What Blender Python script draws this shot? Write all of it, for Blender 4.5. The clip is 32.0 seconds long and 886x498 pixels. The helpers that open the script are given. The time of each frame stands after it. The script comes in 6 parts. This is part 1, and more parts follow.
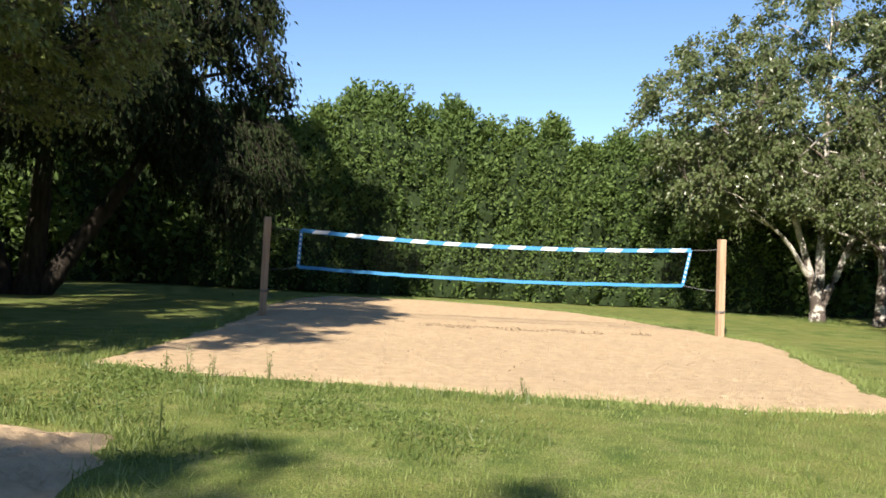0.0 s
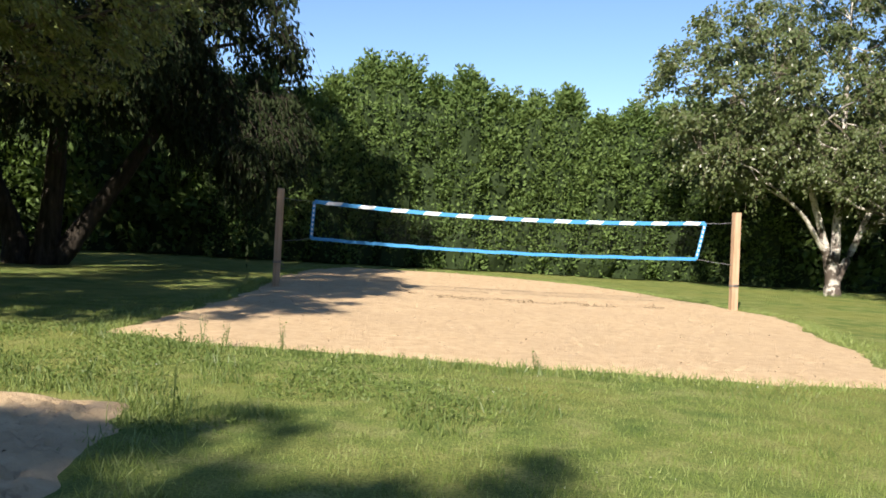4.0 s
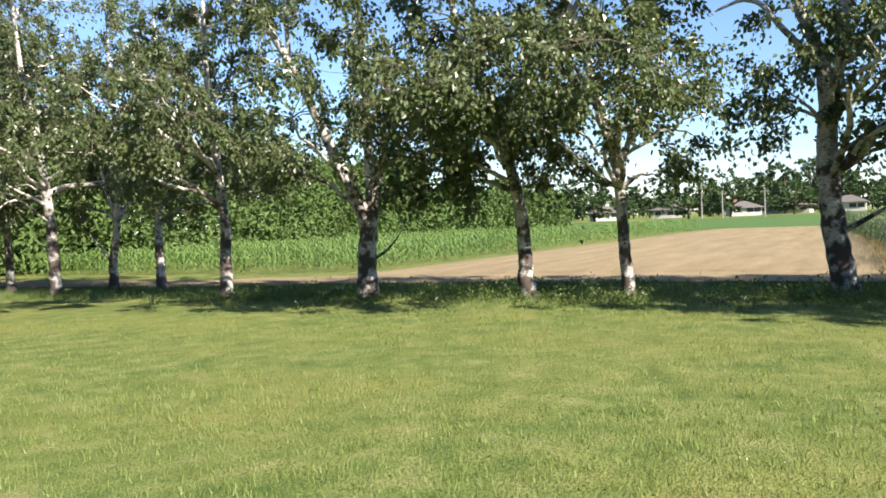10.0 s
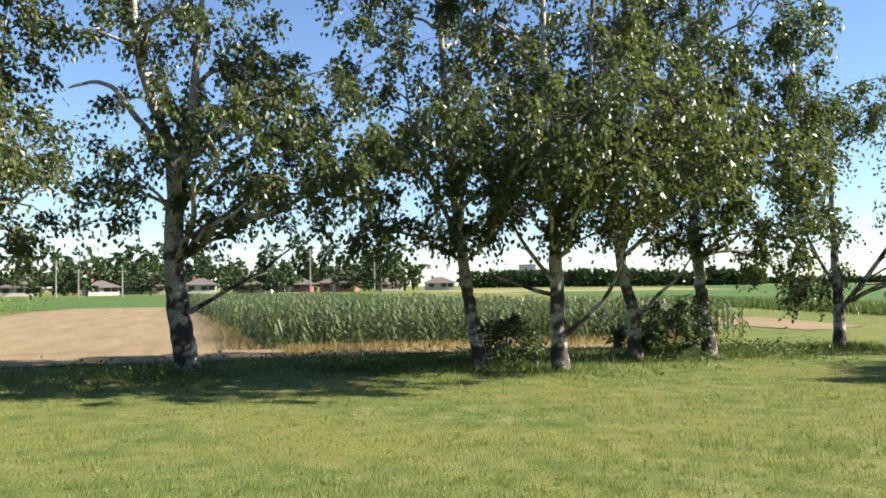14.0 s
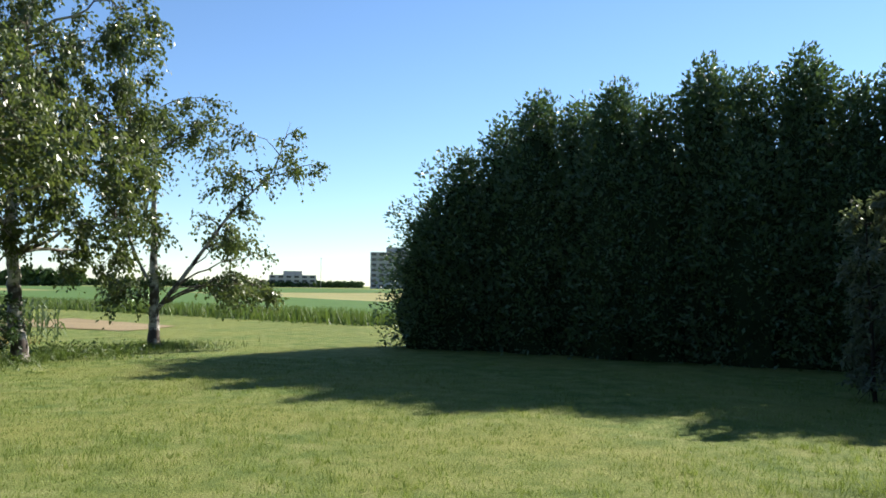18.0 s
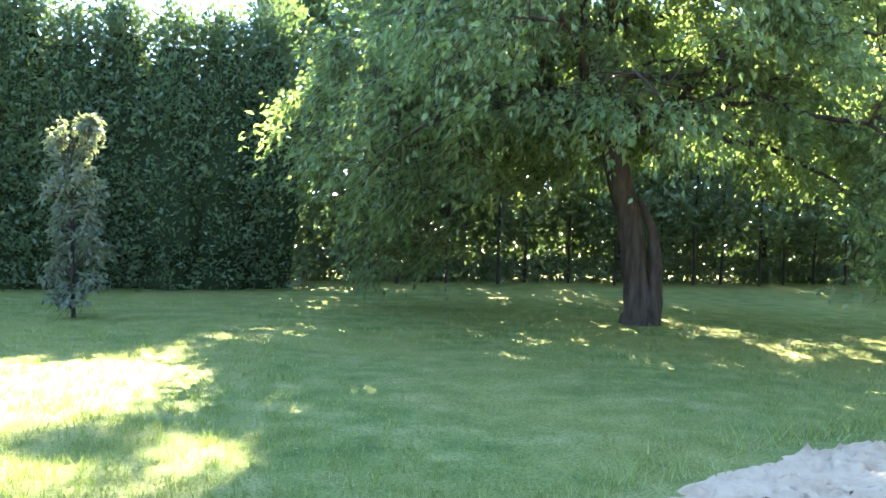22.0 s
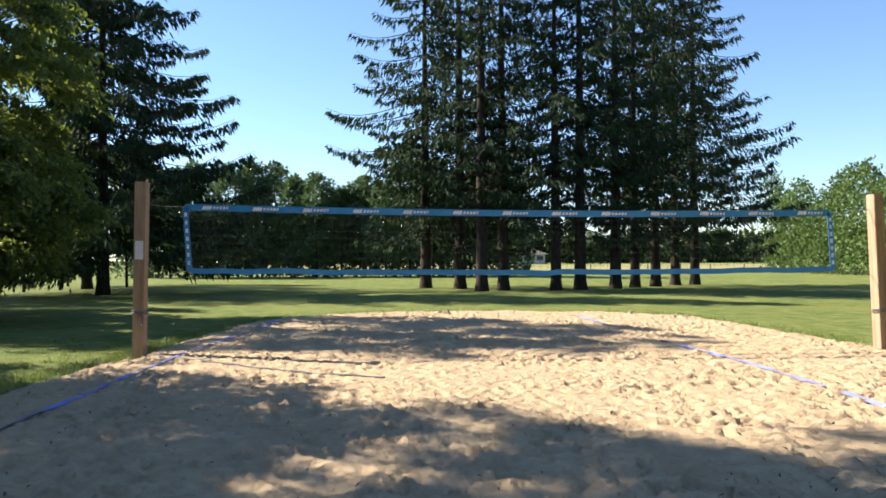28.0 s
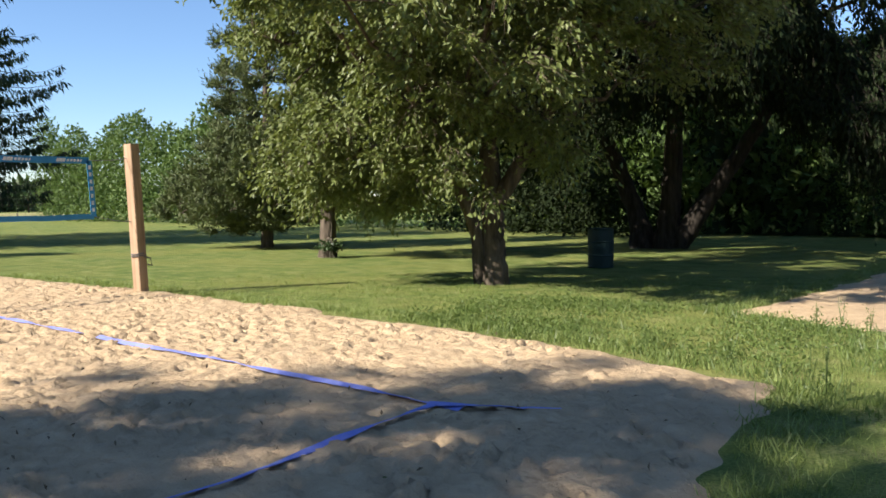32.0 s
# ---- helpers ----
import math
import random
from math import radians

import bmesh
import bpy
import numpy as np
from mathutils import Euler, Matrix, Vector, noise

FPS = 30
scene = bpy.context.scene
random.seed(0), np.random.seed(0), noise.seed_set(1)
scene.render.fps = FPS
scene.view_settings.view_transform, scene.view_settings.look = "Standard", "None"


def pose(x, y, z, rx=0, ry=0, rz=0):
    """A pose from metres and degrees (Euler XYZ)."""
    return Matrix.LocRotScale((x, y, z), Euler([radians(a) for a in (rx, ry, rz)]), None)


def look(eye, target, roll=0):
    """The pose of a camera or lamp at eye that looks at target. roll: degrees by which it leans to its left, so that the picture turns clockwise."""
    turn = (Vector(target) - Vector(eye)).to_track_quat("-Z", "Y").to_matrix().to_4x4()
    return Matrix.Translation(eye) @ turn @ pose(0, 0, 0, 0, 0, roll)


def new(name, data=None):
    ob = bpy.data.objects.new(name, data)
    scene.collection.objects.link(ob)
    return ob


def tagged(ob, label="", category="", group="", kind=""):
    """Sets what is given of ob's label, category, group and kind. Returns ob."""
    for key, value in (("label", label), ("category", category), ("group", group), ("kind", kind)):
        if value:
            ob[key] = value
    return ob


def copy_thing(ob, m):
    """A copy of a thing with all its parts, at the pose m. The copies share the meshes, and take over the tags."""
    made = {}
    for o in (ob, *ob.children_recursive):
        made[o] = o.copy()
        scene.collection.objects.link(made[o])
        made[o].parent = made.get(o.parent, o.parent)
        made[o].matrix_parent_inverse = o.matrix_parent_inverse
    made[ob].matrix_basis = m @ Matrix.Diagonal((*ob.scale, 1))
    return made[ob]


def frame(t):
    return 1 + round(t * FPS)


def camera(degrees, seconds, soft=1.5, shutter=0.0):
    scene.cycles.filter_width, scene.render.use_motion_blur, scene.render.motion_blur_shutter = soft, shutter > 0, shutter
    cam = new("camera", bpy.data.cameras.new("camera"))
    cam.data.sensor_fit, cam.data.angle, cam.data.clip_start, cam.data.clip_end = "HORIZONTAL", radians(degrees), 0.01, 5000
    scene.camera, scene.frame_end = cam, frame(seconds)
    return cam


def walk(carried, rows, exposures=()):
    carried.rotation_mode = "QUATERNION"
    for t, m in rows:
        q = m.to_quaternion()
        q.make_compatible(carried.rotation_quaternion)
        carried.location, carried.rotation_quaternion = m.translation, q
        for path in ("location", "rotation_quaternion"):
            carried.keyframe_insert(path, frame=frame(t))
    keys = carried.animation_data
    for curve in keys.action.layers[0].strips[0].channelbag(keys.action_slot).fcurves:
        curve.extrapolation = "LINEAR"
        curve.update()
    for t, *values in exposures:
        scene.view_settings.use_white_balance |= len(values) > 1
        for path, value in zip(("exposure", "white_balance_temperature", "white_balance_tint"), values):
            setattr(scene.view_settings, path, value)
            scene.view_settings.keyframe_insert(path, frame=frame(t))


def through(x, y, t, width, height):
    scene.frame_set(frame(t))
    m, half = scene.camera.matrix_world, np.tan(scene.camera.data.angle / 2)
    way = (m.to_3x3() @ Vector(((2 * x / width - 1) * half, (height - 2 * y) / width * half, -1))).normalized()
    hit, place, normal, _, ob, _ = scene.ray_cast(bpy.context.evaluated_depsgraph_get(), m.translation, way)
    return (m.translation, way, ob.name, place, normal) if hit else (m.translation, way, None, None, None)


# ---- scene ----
cam = camera(56.580, 32.0, soft=1.7)

# seconds, eye (m), heading clockwise from +Y, pitch, lean (degrees)
PATH = [
    (0, 0.022, 0.127, 1.514, -0.002, 0.592, 2.796),
    (0.5, 0.025, 0.132, 1.511, -0.370, 0.295, 3.324),
    (1, 0.018, 0.143, 1.505, -0.639, 0.206, 3.435),
    (1.5, -0.003, 0.143, 1.509, -2.509, -0.037, 3.451),
    (2, -0.017, 0.143, 1.529, -4.553, -0.341, 3.550),
    (2.5, 0.024, 0.142, 1.507, -3.138, -0.463, 3.374),
    (3, 0.024, 0.145, 1.510, -1.852, -0.750, 3.338),
    (3.5, 0.027, 0.143, 1.512, -0.930, -1.055, 2.952),
    (5.5, 0.033, 0.135, 1.506, -0.651, -2.119, 3.253),
    (6, 0.038, 0.135, 1.514, -0.456, -2.153, 3.485),
    (6.5, 0.061, 0.138, 1.507, 0.861, -1.996, 3.733),
    (7, 0.067, 0.141, 1.492, 5.934, -1.817, 4.576),
    (7.5, 0.102, 0.133, 1.486, 16.299, -1.981, 5.415),
    (8, 0.109, 0.125, 1.477, 30.530, -2.892, 3.445),
    (8.5, 0.153, 0.111, 1.459, 42.683, -4.618, 3.328),
    (9, 0.195, 0.094, 1.475, 48.993, -5.501, 2.173),
    (9.5, 0.192, 0.091, 1.493, 54.120, -3.367, -0.535),
    (10, 0.181, 0.080, 1.487, 64.089, -1.904, -2.239),
    (10.5, 0.172, 0.045, 1.493, 73.385, -1.015, -2.353),
    (11, 0.185, 0.020, 1.501, 80.018, -0.245, -2.073),
    (11.5, 0.195, -0.019, 1.491, 84.502, 0.469, -2.131),
    (12, 0.208, -0.061, 1.490, 89.714, 0.862, -2.223),
    (12.5, 0.190, -0.082, 1.494, 95.542, 1.080, -1.930),
    (13, 0.176, -0.075, 1.506, 102.002, 1.651, -1.910),
    (13.5, 0.179, -0.078, 1.509, 104.698, 2.184, -1.464),
    (15.5, 0.171, -0.094, 1.504, 113.755, 3.228, 0.800),
    (16, 0.158, -0.145, 1.505, 117.402, 3.437, 0.358),
    (16.5, 0.174, -0.180, 1.517, 128.837, 3.073, -0.075),
    (17, 0.177, -0.169, 1.512, 142.229, 2.040, -0.276),
    (17.5, 0.187, -0.106, 1.492, 149.227, 2.160, -0.447),
    (18, 0.187, -0.068, 1.486, 151.629, 2.632, 0.601),
    (18.5, 0.176, -0.040, 1.477, 153.344, 2.790, 2.253),
    (19, 0.131, -0.037, 1.464, 156.925, 2.437, 3.164),
    (19.5, 0.035, -0.077, 1.461, 161.672, 1.264, 4.134),
    (20, -0.043, -0.113, 1.447, 171.934, 0.035, 4.695),
    (20.5, -0.031, -0.104, 1.474, 183.714, -0.212, 4.171),
    (21, -0.030, -0.089, 1.499, 196.094, -0.591, 3.357),
    (21.5, -0.010, -0.114, 1.510, 198.377, -1.223, 2.531),
    (22, 0.012, -0.132, 1.510, 202.533, -1.801, 2.135),
    (22.5, 0.029, -0.119, 1.497, 209.762, -2.535, 1.546),
    (23, 0.004, -0.120, 1.503, 220.040, -3.033, 2.056),
    (23.5, -0.107, -0.165, 1.496, 223.606, -2.579, 2.887),
    (24, -0.188, -0.187, 1.499, 227.942, -2.995, 3.496),
    (24.5, -0.152, -0.164, 1.500, 239.866, -3.155, 3.815),
    (25, -0.163, -0.130, 1.505, 250.807, -3.122, 2.912),
    (25.5, -0.202, -0.093, 1.512, 253.956, -0.933, 1.693),
    (26, -0.228, -0.078, 1.513, 256.324, -0.119, 0.433),
    (26.5, -0.249, -0.072, 1.504, 260.136, 0.293, -0.480),
    (28.5, -0.303, -0.003, 1.461, 275.136, 0.349, -0.477),
    (29, -0.331, 0.066, 1.492, 279.107, -0.343, -0.975),
    (29.5, -0.333, 0.083, 1.492, 282.869, -1.100, -1.104),
    (30, -0.332, 0.101, 1.472, 286.638, -1.652, -1.094),
    (30.5, -0.345, 0.059, 1.445, 294.959, -1.962, -1.583),
    (31, -0.318, 0.060, 1.437, 305.560, -2.708, -1.512),
    (31.5, -0.282, 0.126, 1.426, 314.017, -3.256, -1.224),
    (32, -0.255, 0.232, 1.452, 318.623, -3.394, -0.748),
]


def eye_pose(x, y, z, heading, pitch, lean):
    return pose(x, y, z, 90 + pitch, 0, -heading) @ pose(0, 0, 0, 0, 0, lean)


EXPOSURE = [(0, 1.32, 6560, 13), (6.5, 1.32, 6560, 13), (8, 1.27, 6660, 15), (9, 1.52, 6360, 13), (10, 1.57, 6410, 14), (13, 1.48, 6560, 15), (16, 1.45, 6410, 12), (17, 1.25, 6260, 11), (19, 1.36, 6260, 9),
            (19.5, 1.7, 6310, 10), (20, 2.1, 6460, 12), (20.6, 3.25, 6360, 14), (21, 3.85, 6700, 17), (22, 4.65, 6700, 18), (23, 4.9, 6450, 16), (24, 4.75, 6050, 14), (24.5, 3.85, 5930, 11), (25, 3.15, 6160, 11), (25.6, 2.5, 6410, 12), (26.5, 2.02, 6560, 13),
            (28.5, 1.52, 6410, 12), (30, 1.37, 6360, 12), (32, 1.32, 6310, 13)]
walk(cam, [(r[0], eye_pose(*r[1:])) for r in PATH], EXPOSURE)

# ---- light ----
SUN_AZ, SUN_EL = radians(201), radians(33)
SUN = Vector((math.sin(SUN_AZ) * math.cos(SUN_EL), math.cos(SUN_AZ) * math.cos(SUN_EL), math.sin(SUN_EL)))
world = bpy.data.worlds.new("sky")
scene.world = world
world.use_nodes = True
wn = world.node_tree
sky = wn.nodes.new("ShaderNodeTexSky")
sky.sky_type, sky.sun_disc = "NISHITA", False
sky.sun_elevation, sky.sun_rotation = SUN_EL, SUN_AZ
sky.air_density, sky.dust_density, sky.ozone_density, sky.altitude = 1.0, 0.03, 4.8, 300
wn.links.new(sky.outputs[0], wn.nodes["Background"].inputs[0])
wn.nodes["Background"].inputs[1].default_value = 0.074
sun = new("sun", bpy.data.lights.new("sun", "SUN"))
sun.data.energy, sun.data.angle, sun.data.color = 5.0, radians(0.6), (1.0, 0.92, 0.79)
sun.matrix_basis = look(SUN * 60, (0, 0, 0))


# ---- helpers of this scene ----
def smooth(a, b, x):
    s = np.clip((x - a) / (b - a), 0, 1)
    return s * s * (3 - 2 * s)


def gz(x, y):
    """Height of the lawn: it falls a hand's width towards the far court."""
    return -0.17 * smooth(7, 21, np.asarray(y, float))


def at(x, y, z=0.0):
    return Vector((x, y, float(gz(x, y)) + z))


rng = np.random.RandomState


class Geo:
    """Gathers quads as arrays and makes one mesh of them."""

    def __init__(self):
        self.v, self.f, self.n = [], [], 0

    def quads(self, v, f):
        v, f = np.asarray(v, float).reshape(-1, 3), np.asarray(f, int).reshape(-1, 4)
        self.v.append(v), self.f.append(f + self.n)
        self.n += len(v)

    def tube(self, path, radii, sides=7, lumpy=0.0):
        path, radii = np.asarray(path, float), np.asarray(radii, float)
        k = len(path)
        way = np.gradient(path, axis=0)
        way /= np.linalg.norm(way, axis=1)[:, None] + 1e-9
        a = np.cross(way, np.where(abs(way[:, 2:3]) > 0.9, [[1.0, 0, 0]], [[0, 0, 1.0]]))
        a /= np.linalg.norm(a, axis=1)[:, None] + 1e-9
        b = np.cross(way, a)
        ang = np.arange(sides) * 2 * np.pi / sides
        r = radii[:, None] * (1 + lumpy * np.random.uniform(-1, 1, (k, sides)))
        v = path[:, None] + r[..., None] * (np.cos(ang)[None, :, None] * a[:, None] + np.sin(ang)[None, :, None] * b[:, None])
        i, j = np.meshgrid(np.arange(k - 1), np.arange(sides), indexing="ij")
        jn = (j + 1) % sides
        self.quads(v, np.stack([i * sides + j, i * sides + jn, (i + 1) * sides + jn, (i + 1) * sides + j], -1))

    def leaves(self, p, size, width=0.5, up=0.3, droop=0.0, fold=0.15, spread=0.3, way=None):
        """A folded diamond at each point; up: how far the faces turn to the sky; droop: how far the tips hang; way: where the leaves point."""
        p = np.asarray(p, float)
        n = len(p)
        along = np.random.normal(size=(n, 3))
        if way is not None:
            along = along * 0.55 + way
        along[:, 2] -= droop
        along /= np.linalg.norm(along, axis=1)[:, None]
        face = np.random.normal(size=(n, 3)) + [0, 0, up * 2]
        side = np.cross(along, face)
        side /= np.linalg.norm(side, axis=1)[:, None] + 1e-9
        nrm = np.cross(side, along)
        s = size * (1 + spread * np.random.uniform(-1, 1, (n, 1)))
        v = np.stack([p, p + along * s * 0.45 + side * s * width / 2 + nrm * s * fold, p + along * s,
                      p + along * s * 0.45 - side * s * width / 2 + nrm * s * fold], 1)
        self.quads(v, np.arange(4 * n).reshape(n, 4))

    def box(self, lo, hi):
        (a, b, c), (d, e, f) = lo, hi
        self.quads([(a, b, c), (d, b, c), (d, e, c), (a, e, c), (a, b, f), (d, b, f), (d, e, f), (a, e, f)],
                   [(0, 3, 2, 1), (4, 5, 6, 7), (0, 1, 5, 4), (1, 2, 6, 5), (2, 3, 7, 6), (3, 0, 4, 7)])

    def mesh(self, name, soft=False):
        v, f = np.concatenate(self.v), np.concatenate(self.f)
        me = bpy.data.meshes.new(name)
        me.vertices.add(len(v))
        me.vertices.foreach_set("co", v.astype(np.float32).ravel())
        me.loops.add(f.size)
        me.loops.foreach_set("vertex_index", f.astype(np.int32).ravel())
        me.polygons.add(len(f))
        me.polygons.foreach_set("loop_start", np.arange(0, f.size, 4, dtype=np.int32))
        me.polygons.foreach_set("use_smooth", np.full(len(f), soft))
        me.update(calc_edges=True)
        return me


def thing(name, place, label, category, group="", kind=""):
    """An empty at a thing's base, for its parts."""
    ob = new(name)
    ob.empty_display_size = 0.2
    ob.matrix_basis = place if isinstance(place, Matrix) else Matrix.Translation(place)
    return tagged(ob, label, category, group, kind)


def part(name, geo, material, parent=None, label="", soft=False):
    """Links a Geo, a bmesh or a mesh as one mesh object under a thing or a part."""
    if isinstance(geo, Geo):
        me = geo.mesh(name, soft)
    elif isinstance(geo, bmesh.types.BMesh):
        me = bpy.data.meshes.new(name)
        geo.to_mesh(me)
        geo.free()
        if soft:
            me.polygons.foreach_set("use_smooth", [True] * len(me.polygons))
    else:
        me = geo
    if not me.materials:
        me.materials.append(material)
    ob = new(name, me)
    if parent is not None:
        ob.parent = parent
    return tagged(ob, label)


def bevelled(lo, hi, width=0.01, segments=2):
    """A block with rounded edges."""
    bm = bmesh.new()
    c, s = (Vector(lo) + Vector(hi)) / 2, Vector(hi) - Vector(lo)
    bmesh.ops.create_cube(bm, size=1, matrix=Matrix.LocRotScale(c, None, s))
    bmesh.ops.bevel(bm, geom=bm.edges[:], offset=width, segments=segments, affect="EDGES")
    return bm


# ---- materials ----
class Mat:
    """A node material, built link by link."""

    def __init__(self, name, rough=0.8, metal=0.0, spec=0.3):
        self.m = bpy.data.materials.new(name)
        self.m.use_nodes = True
        self.t = self.m.node_tree
        self.b = self.t.nodes["Principled BSDF"]
        self.b.inputs["Roughness"].default_value = rough
        self.b.inputs["Metallic"].default_value = metal
        self.b.inputs["Specular IOR Level"].default_value = spec

    def node(self, kind, **inputs):
        n = self.t.nodes.new(kind)
        for k, val in inputs.items():
            key = int(k[1:]) if k[0] == "i" and k[1:].isdigit() else k.replace("_", " ")
            if hasattr(val, "is_output"):
                self.t.links.new(val, n.inputs[key])
            else:
                n.inputs[key].default_value = val
        return n

    def coord(self, kind="Object"):
        return self.t.nodes.new("ShaderNodeTexCoord").outputs[kind]

    def noise(self, scale, detail=4, co=None, rough=0.6, stretch=None):
        co = co or self.coord()
        if stretch:
            co = self.node("ShaderNodeMapping", Vector=co, Scale=stretch).outputs[0]
        return self.node("ShaderNodeTexNoise", Vector=co, Scale=scale, Detail=detail, Roughness=rough).outputs[0]

    def ramp(self, fac, stops):
        n = self.node("ShaderNodeValToRGB", Fac=fac)
        e = n.color_ramp.elements
        while len(e) < len(stops):
            e.new(0.5)
        for el, (p, c) in zip(e, stops):
            el.position, el.color = p, (*c, 1)
        return n.outputs[0]

    def mix(self, fac, a, b, blend="MIX"):
        n = self.t.nodes.new("ShaderNodeMix")
        n.data_type, n.blend_type = "RGBA", blend
        for key, val in ((0, fac), (6, a), (7, b)):
            if hasattr(val, "is_output"):
                self.t.links.new(val, n.inputs[key])
            else:
                n.inputs[key].default_value = val if key == 0 else (*val, 1)
        return n.outputs[2]

    def color(self, socket):
        self.t.links.new(socket, self.b.inputs["Base Color"])
        return self

    def bump(self, height, strength=0.4, distance=0.02):
        n = self.node("ShaderNodeBump", Height=height, Strength=strength, Distance=distance)
        self.t.links.new(n.outputs[0], self.b.inputs["Normal"])
        return self

    def island(self):
        return self.t.nodes.new("ShaderNodeNewGeometry").outputs["Random Per Island"]

    def each(self):
        return self.t.nodes.new("ShaderNodeObjectInfo").outputs["Random"]


def leaf_mat(name, dark, mid, light, through=0.35, rough=0.45, spec=0.35):
    """Leaves: each one its own shade, drifts of shade over the crown, light coming through the blade."""
    m = Mat(name, rough, 0, spec)
    dark, light = tuple((a + b) / 2 for a, b in zip(dark, mid)), tuple((a + b) / 2 for a, b in zip(light, mid))
    own = m.ramp(m.island(), [(0.0, dark), (0.55, mid), (1.0, light)])
    drift = m.noise(0.9, 3)
    col = m.mix(m.ramp(drift, [(0.35, (0, 0, 0)), (0.7, (0.55, 0.55, 0.55))]), own, mid)
    col = m.mix(0.25, col, m.ramp(m.each(), [(0, dark), (1, light)]))
    m.color(col)
    tr = m.node("ShaderNodeBsdfTranslucent", Color=m.mix(1.0, col, (1.2, 1.22, 0.68), "MULTIPLY"))
    mx = m.node("ShaderNodeMixShader", Fac=through)
    m.t.links.new(m.b.outputs[0], mx.inputs[1])
    m.t.links.new(tr.outputs[0], mx.inputs[2])
    m.t.links.new(mx.outputs[0], m.t.nodes["Material Output"].inputs[0])
    return m.m


def bark_mat(name, dark, light, scale=9, stretch=(1, 1, 0.18)):
    m = Mat(name, 0.9, 0, 0.1)
    n = m.noise(scale, 6, stretch=stretch)
    m.color(m.ramp(n, [(0.3, dark), (0.7, light)])).bump(n, 0.9, 0.03)
    return m.m


def flat_mat(name, base, other, scale=6, rough=0.6, metal=0.0, spec=0.3, bump=0.2, fine=60):
    """A painted or plain surface with stains and grain."""
    m = Mat(name, rough, metal, spec)
    n, g = m.noise(scale, 5), m.noise(fine, 3)
    col = m.mix(m.ramp(n, [(0.35, (0, 0, 0)), (0.7, (1, 1, 1))]), base, other)
    m.color(m.mix(0.2, col, m.ramp(g, [(0.3, tuple(c * 0.7 for c in base)), (0.7, other)]))).bump(g, bump, 0.004)
    return m.m


def birch_bark():
    m = Mat("birch_bark", 0.75, 0, 0.2)
    co = m.coord()
    dash = m.noise(26, 3, co, stretch=(0.5, 0.5, 2.6))
    patch = m.noise(2.6, 4, co)
    tint = m.ramp(m.noise(7, 4, co), [(0.3, (0.33, 0.3, 0.255)), (0.7, (0.6, 0.57, 0.52))])
    marks = m.mix(m.ramp(dash, [(0.56, (0, 0, 0)), (0.63, (1, 1, 1))]), tint, (0.06, 0.05, 0.045))
    z = m.node("ShaderNodeSeparateXYZ", Vector=co).outputs[2]
    foot = m.node("ShaderNodeMapRange", Value=z, i1=0.1, i2=3.0, i3=0.2, i4=0.03).outputs[0]
    scar = m.node("ShaderNodeMath", i0=patch, i1=foot)
    col = m.mix(m.ramp(scar.outputs[0], [(0.57, (0, 0, 0)), (0.66, (1, 1, 1))]), marks, (0.075, 0.06, 0.05))
    m.color(col).bump(dash, 0.5, 0.01)
    return m.m


def lawn_mat():
    m = Mat("lawn", 0.95, 0, 0.1)
    co = m.coord()
    big, mid, fine = m.noise(0.35, 4, co), m.noise(2.2, 5, co), m.noise(42, 4, co)
    col = m.ramp(mid, [(0.28, (0.072, 0.125, 0.03)), (0.5, (0.166, 0.208, 0.056)), (0.75, (0.3, 0.3, 0.12))])
    col = m.mix(m.ramp(big, [(0.42, (0, 0, 0)), (0.65, (0.7, 0.7, 0.7))]), col, (0.25, 0.25, 0.07))
    col = m.mix(m.ramp(fine, [(0.36, (0.55, 0.55, 0.55)), (0.56, (0, 0, 0))]), col, (0.03, 0.055, 0.012))
    m.color(col).bump(fine, 0.8, 0.05)
    return m.m


def sand_mat():
    m = Mat("sand", 0.95, 0, 0.1)
    co = m.coord()
    big, mid, fine = m.noise(0.5, 4, co), m.noise(5, 6, co), m.noise(160, 3, co)
    col = m.ramp(mid, [(0.25, (0.4, 0.285, 0.165)), (0.55, (0.52, 0.385, 0.235)), (0.85, (0.6, 0.465, 0.3))])
    col = m.mix(m.ramp(big, [(0.4, (0, 0, 0)), (0.7, (0.5, 0.5, 0.5))]), col, (0.43, 0.315, 0.195))
    # dark specks: debris, plus the shade at footprint edges painted into the sand
    debris_pit_shade = m.noise(11, 2, co, stretch=(1, 2.1, 1))
    col = m.mix(m.ramp(debris_pit_shade, [(0.63, (0, 0, 0)), (0.72, (0.4, 0.4, 0.4))]), col, (0.17, 0.115, 0.065))
    col = m.mix(m.ramp(fine, [(0.3, (0.35, 0.35, 0.35)), (0.6, (0, 0, 0))]), col, (0.33, 0.25, 0.16))
    m.color(col).bump(m.noise(19, 6, co, 0.7), 0.9, 0.03)
    return m.m


LAWN, SAND, BIRCH_BARK = lawn_mat(), sand_mat(), birch_bark()
BARK = bark_mat("grey_brown_bark", (0.035, 0.027, 0.02), (0.15, 0.12, 0.09))
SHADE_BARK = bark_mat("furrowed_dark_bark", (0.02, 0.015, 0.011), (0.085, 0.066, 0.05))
# darker copy of the bark that holds the shade under crowns in its colour
BARK_IN_SHADE = bark_mat("bark_in_shade", (0.012, 0.01, 0.008), (0.05, 0.042, 0.034))
SPRUCE_BARK = bark_mat("spruce_bark", (0.018, 0.014, 0.012), (0.06, 0.048, 0.038), 14)
TWIG = bark_mat("twig", (0.06, 0.05, 0.04), (0.2, 0.17, 0.13), 20)
